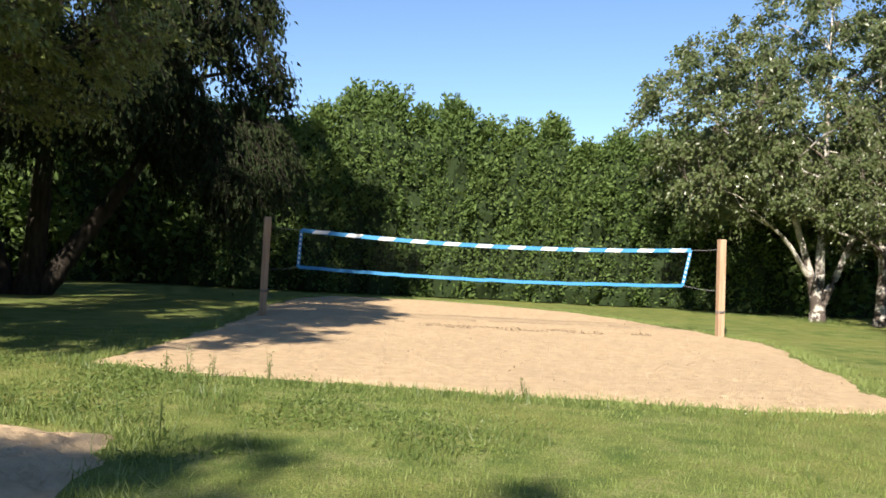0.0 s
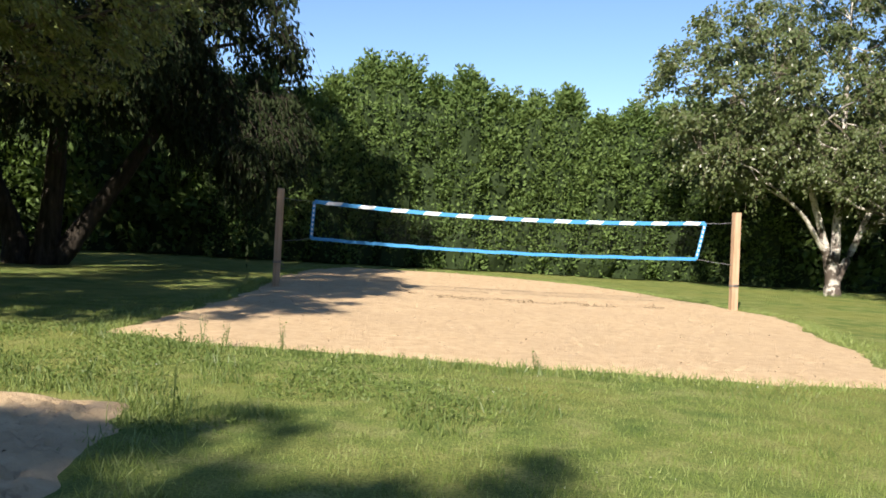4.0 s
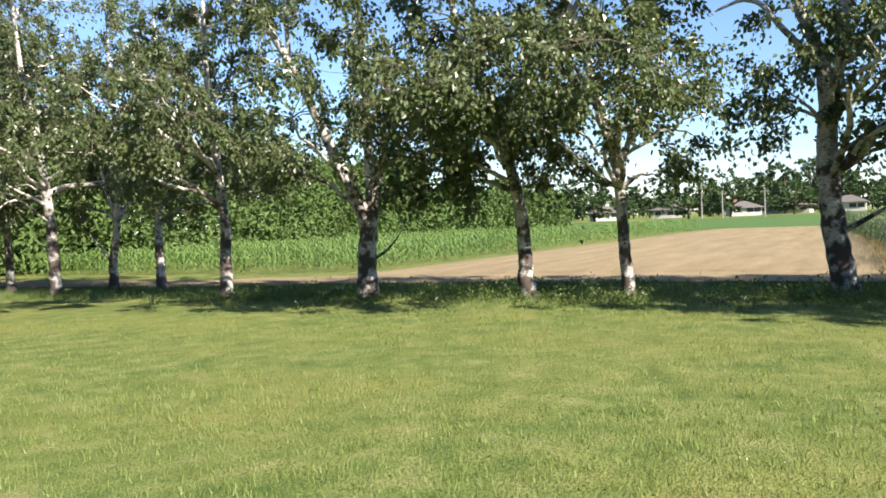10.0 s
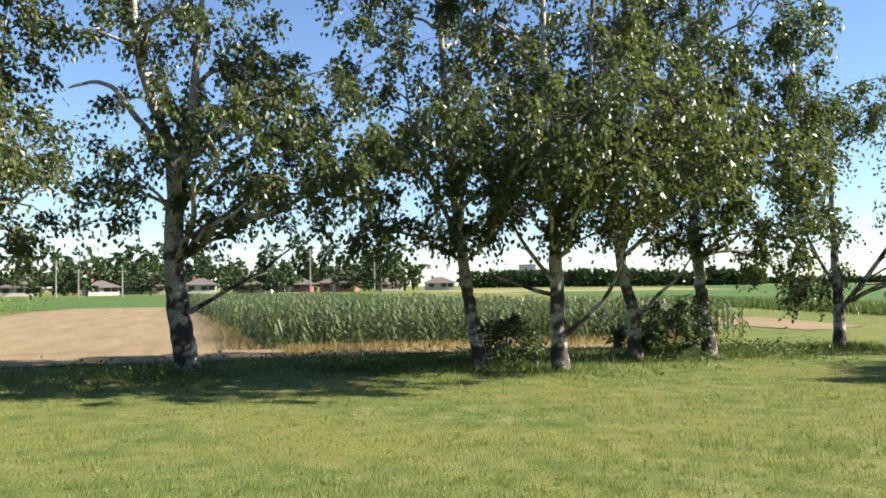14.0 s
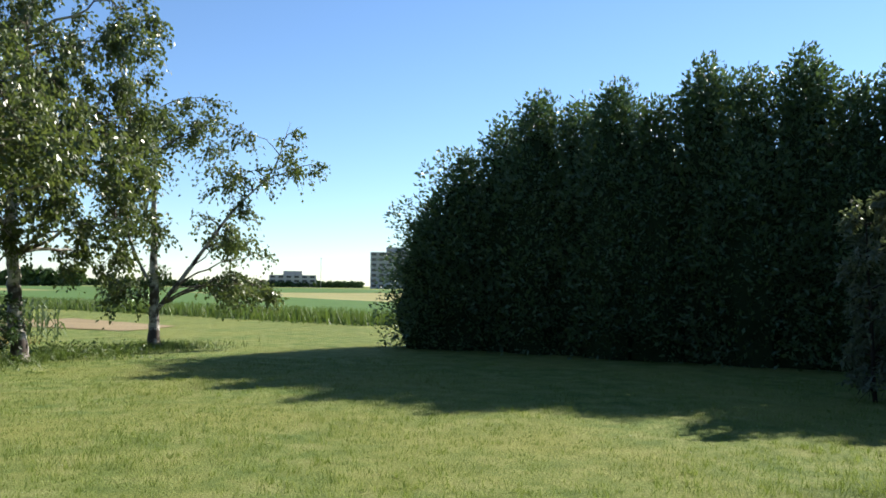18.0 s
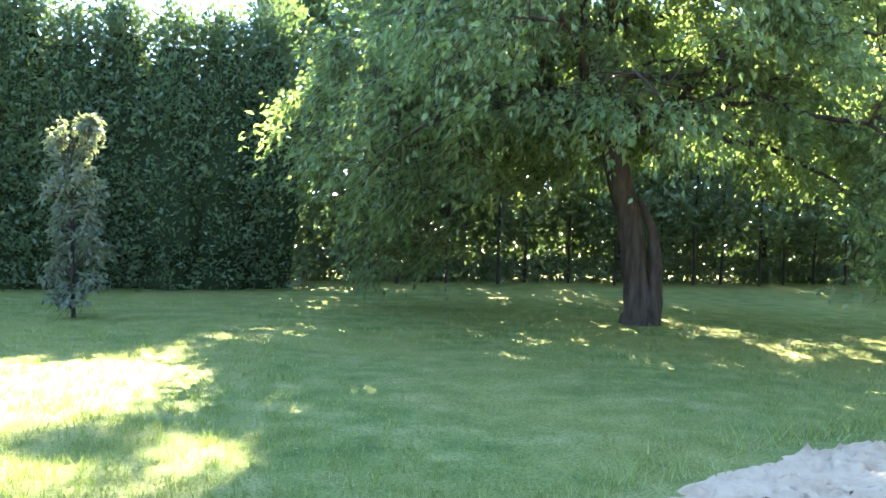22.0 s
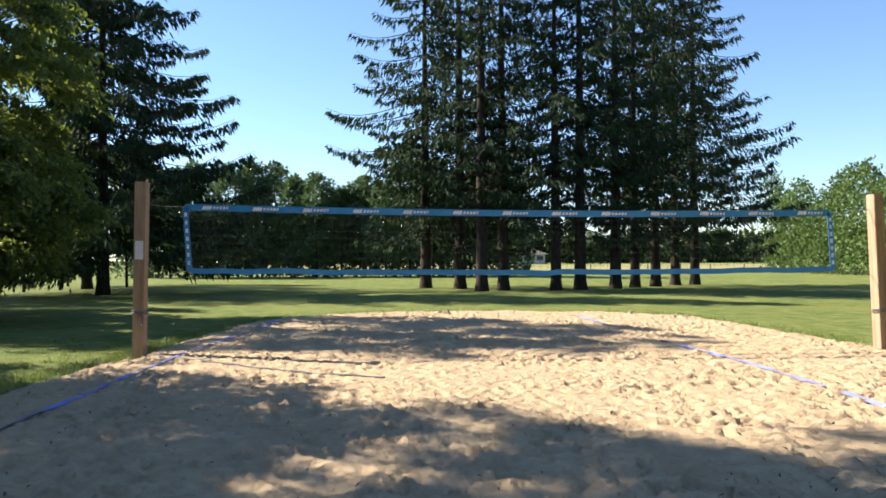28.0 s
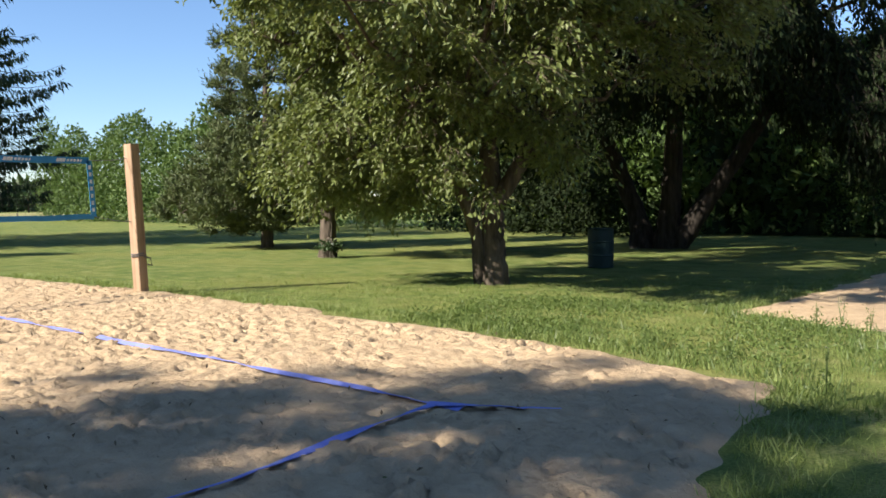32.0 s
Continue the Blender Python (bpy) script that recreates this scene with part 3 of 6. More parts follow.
# fork with two tall stems
birch(scaled(14.5, 8.8, 0, 0.94), 15,
      [[(0, 0, -0.2, 0.27), (0.02, -0.03, 0.6, 0.2), (0.06, -0.1, 1.66, 0.19), (-0.23, 0.37, 2.78, 0.13), (-0.41, 0.68, 3.7, 0.11), (-0.74, 1.21, 5.1, 0.09), (-1.16, 1.91, 6.5, 0.06), (-1.3, 2.2, 8.6, 0.015)],
       [(0.07, -0.12, 1.55, 0.15), (0.1, -0.17, 2.3, 0.12), (0.09, -0.15, 3.2, 0.11), (0.07, -0.11, 4.5, 0.09), (0.05, -0.08, 5.9, 0.06), (0, 0, 9.3, 0.015)],
       [(0.1, -0.16, 1.6, 0.11), (0.18, -0.28, 2.2, 0.08), (0.24, -0.4, 3.2, 0.06), (0.3, -0.6, 5.2, 0.02)],
       [(-0.74, 1.21, 5.0, 0.06), (-0.77, 1.27, 6.5, 0.04), (-0.75, 1.25, 8.0, 0.01)]],
      [(-0.6, 1.5, 6.9, 1.7, 1.7, 2.4), (-0.2, -0.9, 5.6, 1.6, 1.8, 2.8), (-0.4, 1.2, 3.3, 1.2, 1.4, 0.8), (-0.2, -1.5, 2.9, 1.2, 1.1, 1.0), (0, 0, 8.4, 1.6, 1.6, 1.3)], 170,
      extra=[[(0.1, -0.16, 0.85, 0.04), (0.22, -0.38, 0.98, 0.03), (0.38, -0.62, 1.28, 0.015), (0.5, -0.9, 1.9, 0.006)]],
      label="white birch that forks above a dark scarred foot", over=-1.8)
# stem that leans back to the north
one = birch(scaled(14.6, 5.35, 0, 0.94), 12,
            [[(0, 0, -0.1, 0.2), (-0.02, 0.04, 0.5, 0.15), (-0.02, 0.05, 1.2, 0.135), (-0.05, 0.14, 2.1, 0.12), (-0.12, 0.33, 2.9, 0.11), (-0.21, 0.59, 3.8, 0.1), (-0.31, 0.86, 4.6, 0.08), (-0.45, 1.25, 5.7, 0.06), (-0.5, 1.4, 8.6, 0.015)],
             [(-0.25, 0.7, 4.1, 0.07), (-0.28, 0.78, 5.0, 0.06), (-0.31, 0.86, 6.0, 0.045), (-0.2, 0.7, 8.8, 0.01)]],
            [(-0.3, 0.7, 6.4, 1.7, 1.8, 2.4), (-0.2, -0.6, 3.7, 1.1, 1.3, 1.1), (-0.3, 1.2, 3.3, 1.2, 1.2, 1.0), (0.2, 1.6, 2.4, 1.0, 0.9, 0.6), (0.1, 0, 8.2, 1.5, 1.5, 1.4)], 165)
three = birch(scaled(14.4, 3.5, 0, 0.94), 13,
              [[(0.02, -0.06, -0.1, 0.17), (0.01, -0.05, 0.4, 0.12), (0.0, 0.0, 1.3, 0.105), (-0.01, 0.05, 2.4, 0.095), (-0.1, 0.41, 3.9, 0.08), (-0.19, 0.77, 5.3, 0.06), (-0.25, 1.05, 6.4, 0.045), (-0.2, 1.2, 8.6, 0.012)],
               [(-0.01, 0.05, 2.3, 0.06), (0.05, -0.3, 3.4, 0.05), (0.0, -0.7, 5.0, 0.035), (0.0, -0.8, 6.8, 0.01)]],
              [(-0.2, 0.2, 5.7, 1.7, 1.8, 2.6), (-0.2, -0.9, 3.2, 1.1, 1.3, 1.0), (-0.1, 0.9, 3.0, 1.0, 1.0, 0.9), (0, 0, 7.9, 1.4, 1.4, 1.5)], 195)
# the thickest of the row, with a bare branch low on one side and a leafy sprig on the other
birch(scaled(15.2, 0.15, 0, 0.94), 23,
      [[(0.0, -0.2, -0.1, 0.29), (0, -0.1, 0.2, 0.225), (0, 0.06, 1.24, 0.2), (0, 0.15, 2.5, 0.18), (0, 0.09, 3.34, 0.16), (0, 0.19, 4.2, 0.12), (-0.01, 0.49, 5.0, 0.1), (-0.01, 0.72, 5.7, 0.08), (0, 0.86, 6.7, 0.06), (0, 0.9, 10.3, 0.015)],
       [(0, 0.09, 3.2, 0.12), (0.0, -0.1, 4.1, 0.1), (0, -0.25, 5.6, 0.075), (0, -0.5, 8.8, 0.015)]],
      [(-0.2, 0.2, 7.2, 1.9, 1.9, 2.8), (-0.3, -1.2, 4.9, 1.6, 1.6, 1.5), (-0.3, -2.0, 3.5, 1.2, 1.1, 0.8), (-0.2, 0.9, 3.9, 1.4, 1.1, 1.1), (-0.2, -0.5, 3.1, 1.1, 0.9, 0.6), (0.0, 0.65, 1.25, 0.2, 0.22, 0.3)], 185,
      extra=[[(0, -0.12, 1.15, 0.05), (0.01, -0.65, 1.46, 0.035), (0.02, -1.1, 1.72, 0.028), (0.03, -1.51, 1.95, 0.022), (0.04, -2.0, 2.35, 0.014), (0.04, -2.41, 2.8, 0.008), (0.04, -2.9, 2.85, 0.003)],
             [(0, 0.19, 3.94, 0.07), (-0.1, 0.5, 4.4, 0.06), (-0.3, 0.82, 4.75, 0.055), (-0.4, 1.13, 5.2, 0.045), (-0.4, 1.45, 5.3, 0.035), (-0.4, 1.9, 5.15, 0.02)],
             [(0, -0.1, 4.0, 0.05), (-0.3, -0.6, 4.3, 0.04), (-0.4, -0.9, 4.75, 0.03), (-0.4, -1.0, 5.6, 0.015)]],
      label="stout birch with grey scarred bark and a bare low branch", limbs=24, limb_r=0.055, over=-1.9)
birch(scaled(14.2, -4.9, 0, 0.94), 14,
      [[(-0.03, -0.1, -0.1, 0.19), (-0.02, -0.05, 0.3, 0.14), (0.03, 0.08, 1.14, 0.12), (0.07, 0.21, 2.0, 0.11), (0.11, 0.33, 3.2, 0.1), (0.14, 0.45, 4.4, 0.08), (0.1, 0.6, 6.5, 0.05), (0.1, 0.7, 9.6, 0.012)],
       [(0.08, 0.23, 2.3, 0.05), (0.1, 0.7, 3.3, 0.045), (0.1, 1.2, 4.6, 0.03), (0.1, 1.4, 6.2, 0.01)]],
      [(0.0, 0.9, 6.6, 2.0, 2.1, 3.0), (-0.1, 1.3, 3.0, 1.2, 1.3, 1.0), (-0.1, -0.3, 3.6, 1.2, 1.2, 1.1)], 165)
four = birch(scaled(13.3, -6.15, 0, 0.94), 16,
             [[(0, 0, -0.1, 0.2), (0.02, 0.04, 0.4, 0.15), (0.02, 0.04, 1.03, 0.14), (0.03, 0.07, 2.07, 0.12), (0.04, 0.08, 2.8, 0.105), (0.1, 0.21, 4.35, 0.08), (0.1, 0.2, 6.6, 0.05), (0.1, 0.2, 9.8, 0.012)],
              [(0.04, 0.08, 2.7, 0.07), (-0.1, -0.25, 3.6, 0.06), (-0.2, -0.6, 5.2, 0.045), (-0.2, -0.7, 8.0, 0.012)]],
             [(-0.1, 0.2, 6.5, 2.0, 2.1, 3.3), (-0.1, -0.7, 3.3, 1.2, 1.2, 0.9), (-0.1, 0.7, 3.4, 1.1, 1.1, 0.9)], 165,
             extra=[[(-0.02, -0.02, 0.62, 0.06), (-0.21, -0.46, 1.01, 0.045), (-0.34, -0.74, 1.32, 0.04), (-0.45, -0.95, 1.75, 0.03), (-0.5, -1.2, 2.8, 0.01)],
                    [(0.04, 0.1, 1.4, 0.045), (0.2, 0.45, 1.5, 0.035), (0.4, 0.85, 1.68, 0.028), (0.64, 1.4, 1.85, 0.012)],
                    [(0.04, 0.1, 1.65, 0.05), (0.12, 0.3, 1.9, 0.04), (0.29, 0.64, 2.42, 0.035), (0.45, 0.95, 3.2, 0.02)]],
             label="white birch with dark low branches spreading at a slant")
five = birch(scaled(14.5, -8.3, 0, 0.94), 17,
             [[(0, 0, -0.1, 0.2), (0.02, 0.03, 0.4, 0.14), (0.02, 0.03, 1.0, 0.13), (0.09, 0.16, 1.55, 0.11), (0.16, 0.28, 2.4, 0.1), (0.2, 0.35, 4.4, 0.07), (0.1, 0.2, 9.2, 0.012)],
              [(0.14, 0.25, 2.2, 0.07), (0.0, -0.1, 3.1, 0.06), (-0.1, -0.4, 5.0, 0.04), (-0.1, -0.5, 7.6, 0.01)]],
             [(0.0, 0.2, 6.2, 1.9, 2.0, 3.1), (-0.1, -0.6, 3.1, 1.2, 1.2, 0.9)], 145,
             extra=[[(0.0, 0.0, 0.9, 0.05), (-0.12, -0.22, 1.1, 0.04), (-0.22, -0.38, 1.35, 0.035), (-0.43, -0.76, 1.7, 0.025), (-0.6, -1.1, 2.3, 0.01)]])
birch(scaled(14.4, -9.85, 0, 0.94), 19,
      [[(-0.02, -0.03, -0.1, 0.21), (0.0, 0.0, 0.3, 0.16), (0.05, 0.07, 0.95, 0.14), (0.08, 0.11, 1.86, 0.12), (0.14, 0.2, 2.42, 0.11), (0.11, 0.16, 3.6, 0.09), (0.05, 0.0, 6.0, 0.05), (0, 0, 9.3, 0.012)]],
      [(-0.2, -0.5, 6.2, 2.0, 2.1, 3.1), (-0.4, -1.2, 3.0, 1.2, 1.3, 1.2), (0, 0.4, 3.3, 1.1, 1.0, 0.9), (-0.7, -1.6, 4.9, 1.3, 1.3, 1.2)], 180,
      extra=[[(0.11, 0.16, 3.5, 0.06), (0.05, 0.05, 4.2, 0.055), (-0.44, -0.63, 4.61, 0.045), (-0.77, -1.13, 5.35, 0.02)]], over=None)
two = birch(scaled(14.5, 12.45, 0, 0.94), 20,
            [[(0, 0, -0.1, 0.2), (0.02, -0.02, 0.5, 0.14), (0.04, -0.05, 1.8, 0.12), (-0.05, 0.05, 3.29, 0.1), (-0.12, 0.14, 4.14, 0.09), (-0.13, 0.15, 5.2, 0.07), (-0.15, 0.17, 6.5, 0.05), (-0.1, 0.1, 9.4, 0.012)],
             [(-0.1, 0.12, 3.9, 0.06), (-0.27, 0.31, 4.77, 0.055), (-0.5, 0.6, 5.2, 0.04), (-0.8, 1.0, 6.2, 0.015)]],
            [(-0.2, 0.1, 6.6, 1.9, 1.9, 2.9), (-0.1, -0.7, 3.6, 1.2, 1.3, 1.2), (0.1, 0.8, 3.2, 1.2, 1.2, 1.0)], 150)
lone = birch(at(16.2, 20.0), 21,
             [[(0, 0, -0.1, 0.21), (-0.01, 0.01, 0.5, 0.16), (-0.03, 0.02, 2.05, 0.14), (-0.13, 0.1, 3.44, 0.12), (-0.25, 0.2, 4.82, 0.1), (-0.43, 0.35, 5.81, 0.08), (-0.6, 0.5, 9.4, 0.015)]],
             [(-0.4, 0.3, 6.8, 2.0, 2.0, 2.8), (0.6, -0.7, 4.9, 1.5, 1.5, 1.2), (-0.9, 0.7, 3.9, 1.3, 1.3, 0.9)], 150,
             extra=[[(-0.06, 0.05, 2.85, 0.09), (0.2, -0.15, 3.02, 0.08), (0.44, -0.36, 3.08, 0.075), (1.0, -0.8, 3.14, 0.06), (1.76, -1.41, 3.18, 0.03)],
                    [(-0.06, 0.05, 2.8, 0.05), (-0.46, 0.37, 2.76, 0.04), (-0.9, 0.72, 2.65, 0.025), (-1.2, 1.0, 2.2, 0.01)]],
             label="white birch with a bare limb that arches sideways")
for src, x, y, turn, s in ((two, 15.5, 29.2, 30, 1.25), (five, 16.5, 28.3, -20, 1.3), (two, 17.1, 25.2, 60, 1.2), (three, 17.0, 23.0, -35, 1.1),
                           (five, 17.6, 19.3, -150, 1.0), (two, 17.1, 16.9, 140, 0.95)):
    copy_thing(src, scaled(x, y, turn, s))
build_tree("birch_tree", scaled(15.1, -13.7, 0, 0.93), "small birch with a sparse open crown in tall grass", "tree",
           [[(0, 0, -0.1, 0.19), (0.01, 0.01, 0.5, 0.13), (0.02, 0.02, 1.43, 0.11), (0.05, 0.05, 2.6, 0.085), (0.07, 0.07, 4.2, 0.05), (0.1, 0.1, 6.2, 0.01)],
            [(0, 0, 0.9, 0.06), (-0.3, -0.34, 1.5, 0.055), (-0.62, -0.68, 2.16, 0.05), (-1.21, -1.34, 3.5, 0.035), (-1.92, -2.12, 4.56, 0.02), (-2.2, -2.4, 5.9, 0.006)],
            [(0, 0, 1.3, 0.05), (0.4, 0.5, 2.6, 0.04), (0.7, 0.8, 4.6, 0.015)]],
           [(0.1, 0.1, 5.2, 0.7, 0.7, 1.1), (-1.3, -1.4, 4.6, 0.9, 0.9, 1.0), (-2.2, -2.4, 4.9, 0.8, 0.8, 0.8), (-1.2, -1.3, 2.9, 1.0, 1.0, 0.8), (-1.3, -1.5, 1.5, 1.0, 1.0, 0.5), (0.4, 0.5, 3.4, 0.9, 0.9, 1.1), (0.3, 0.4, 1.7, 0.8, 0.8, 0.5), (-0.6, -0.7, 5.7, 0.9, 0.9, 0.8)],
           190, 52, (0.27, 0.27, 0.26), 0.1, (BIRCH_BARK, BIRCH_LEAF), 0.7, 0.2, 0.7, 0.15, limbs=26, limb_r=0.022, limb_mat=TWIG, group="row of birches", seed=18, inner=0.2, low=1.0, pull=0.75, sag=0.5)


# the large shade tree by the near court
build_tree("shade_tree", at(-8.05, -11.1), "large broad shade tree with a leaning dark trunk", "tree",
           [[(0.05, -0.05, -0.15, 0.32), (0.05, -0.03, 0.35, 0.22), (0.27, -0.19, 2.0, 0.2), (0.87, -0.58, 4.25, 0.18), (1.2, -0.8, 6, 0.15), (1.3, -0.7, 10.5, 0.04)],
            [(-0.14, 0.1, -0.1, 0.15), (-0.15, 0.11, 0.8, 0.11), (-0.12, 0.08, 1.4, 0.09), (0.1, -0.06, 2.0, 0.05)],
            [(0.85, -0.57, 4.2, 0.14), (0.6, -0.35, 5.2, 0.12), (-0.4, 0.2, 6.6, 0.08), (-1.6, 0.8, 8.2, 0.03)]],
           [(0.6, 0.7, 7.2, 4.3, 4.5, 3.5), (0.2, 0.7, 8.9, 3.1, 3.4, 2.1), (2.3, -1.8, 7.6, 2.3, 2.3, 1.6), (2.2, -1.8, 4.4, 2.0, 2.0, 1.5), (2.0, 2.6, 4.0, 3.0, 2.0, 1.5), (-1.4, 3.2, 4.0, 2.4, 1.8, 1.5), (4.0, -0.7, 3.2, 1.8, 1.9, 1.8), (-2.6, 1.5, 4.4, 1.9, 2.2, 2.0), (-4.0, 0.5, 3.6, 2.2, 2.4, 1.6), (0.4, -2.5, 4.2, 3.4, 2.4, 1.9),
            (3.3, -2.4, 1.7, 1.05, 1.05, 1.1), (3.1, -2.2, 0.9, 0.9, 0.9, 0.5), (2.9, -2.1, 3.6, 1.3, 1.3, 1.2), (2.7, -0.3, 2.7, 1.7, 1.6, 1.0), (2.9, -2.1, 5.4, 1.3, 1.4, 1.4), (2.7, -1.9, 7.4, 1.5, 1.5, 1.5), (-1.6, 3.9, 1.9, 1.5, 1.3, 1.5), (-0.4, -0.4, 5.2, 3.0, 2.6, 1.8), (0.9, -3.2, 4.6, 2.2, 2.0, 1.4), (3.5, -4.6, 8.0, 1.3, 1.8, 1.4), (2.3, 0.3, 10.2, 1.3, 1.3, 1.2), (1.8, -4.2, 8.8, 1.8, 1.8, 1.5), (-2.7, -2.5, 4.4, 2.0, 2.0, 1.4)],
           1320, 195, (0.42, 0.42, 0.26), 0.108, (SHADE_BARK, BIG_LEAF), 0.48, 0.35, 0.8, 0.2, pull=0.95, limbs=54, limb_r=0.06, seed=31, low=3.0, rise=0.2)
# maples between the courts
build_tree("maple_tree", at(-9.25, 11.8), "full maple with yellow-green leaves and a dark trunk", "tree",
           [[(0, 0, -0.15, 0.31), (0, 0, 0.5, 0.21), (-0.1, 0.1, 1.6, 0.19), (-0.4, 0.3, 3.2, 0.16), (-0.6, 0.4, 6.5, 0.08), (-0.6, 0.4, 10.2, 0.02)],
            [(-0.16, -0.14, -0.1, 0.13), (-0.22, -0.2, 1.0, 0.11), (-0.7, -0.7, 2.6, 0.11), (-1.6, -1.6, 5, 0.05)],
            [(0, 0.1, 1.4, 0.16), (0.8, 0.8, 3.2, 0.11), (1.6, 1.4, 5.6, 0.04)]],
           [(-0.5, 0.0, 6.9, 3.7, 3.7, 4.1), (-2.2, -1.8, 5.2, 1.6, 1.6, 1.5), (-1.5, -1.4, 2.7, 1.9, 1.9, 1.3), (0.7, -1.5, 3.6, 2.2, 1.7, 1.5), (1.8, 1.4, 7.2, 2.0, 2.0, 1.8), (2.3, -0.6, 6.6, 2.0, 2.0, 2.4), (-2.9, 0.6, 6.2, 2.0, 2.0, 2.4), (1.9, -4.5, 4.8, 2.4, 2.7, 1.4), (-2.5, -1.0, 5.2, 1.9, 2.0, 1.6), (-2.4, 0.6, 3.4, 1.9, 1.9, 1.0), (1.9, -2.2, 4.2, 2.1, 2.1, 1.3), (1.6, -3.2, 6.2, 2.2, 2.4, 1.4), (2.6, 2.2, 5.4, 2.0, 2.0, 1.8), (-1.6, -1.4, 2.2, 1.8, 1.8, 0.9), (0.9, -1.3, 2.3, 1.3, 1.3, 0.8)],
           960, 180, (0.4, 0.4, 0.2), 0.105, (BARK, MAPLE_LEAF), 0.55, 0.35, 0.6, 0.15, pull=0.87, sag=0.35, limbs=40, limb_r=0.06, seed=32, low=2.0)
build_tree("maple_tree", at(-17.9, 15.4), "smaller maple with yellow-green leaves and weeds at its foot", "tree",
           [[(0, 0, -0.1, 0.29), (0, 0, 0.5, 0.23), (0.05, 0, 2.2, 0.18), (0.1, 0.1, 7.6, 0.03)]],
           [(0.9, 1.0, 5.4, 2.4, 2.4, 3.0), (0.7, 0.8, 2.8, 2.4, 2.4, 1.5)],
           260, 150, (0.4, 0.4, 0.2), 0.125, (BARK, MAPLE_LEAF), 0.55, 0.35, 0.6, 0.15, pull=0.92, sag=0.35, limbs=18, limb_r=0.05, seed=35, low=2.0)
# willow, stems and leaves coloured dark for the shade it stands in
build_tree("willow_tree", at(-12.2, 24.6), "many-stemmed willow with hanging foliage, coloured dark for shade", "tree",
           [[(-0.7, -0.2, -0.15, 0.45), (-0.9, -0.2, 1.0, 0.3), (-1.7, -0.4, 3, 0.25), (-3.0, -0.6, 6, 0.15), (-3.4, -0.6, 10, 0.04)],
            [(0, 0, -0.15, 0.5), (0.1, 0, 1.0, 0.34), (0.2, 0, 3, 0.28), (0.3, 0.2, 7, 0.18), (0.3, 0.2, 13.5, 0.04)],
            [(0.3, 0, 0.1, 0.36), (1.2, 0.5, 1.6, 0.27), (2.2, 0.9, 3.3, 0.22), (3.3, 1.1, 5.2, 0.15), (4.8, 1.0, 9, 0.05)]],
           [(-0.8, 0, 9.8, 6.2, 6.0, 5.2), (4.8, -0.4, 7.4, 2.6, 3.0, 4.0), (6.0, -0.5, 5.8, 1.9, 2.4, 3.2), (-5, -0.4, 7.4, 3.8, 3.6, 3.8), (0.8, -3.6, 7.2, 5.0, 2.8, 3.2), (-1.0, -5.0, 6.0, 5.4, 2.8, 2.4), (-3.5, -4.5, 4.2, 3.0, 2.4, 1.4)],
           820, 200, (0.5, 0.5, 0.5), 0.19, (BARK_IN_SHADE, SHADED_WILLOW_LEAF), 0.42, 0.2, 1.6, 0.4, sag=0.9, pull=0.95, limbs=46, limb_r=0.1, seed=33, low=4.0)
# lime with layered pale branches
build_tree("lime_tree", at(-20.6, -12.6), "tall tree with layered pale green drooping branches", "tree",
           [[(0, 0, -0.15, 0.34), (0, 0, 1, 0.26), (0.1, 0.1, 5, 0.18), (0.1, 0.1, 10.8, 0.03)]],
           [(0, 0, 6.8, 3.9, 3.9, 5.0), (0.5, 0.8, 3.0, 3.8, 3.8, 1.9)],
           560, 150, (0.5, 0.5, 0.16), 0.16, (BARK, LIME_LEAF), 0.55, 0.6, 0.5, 0.15, pull=0.92, limbs=40, limb_r=0.05, seed=34, low=2.0, rise=0.1)


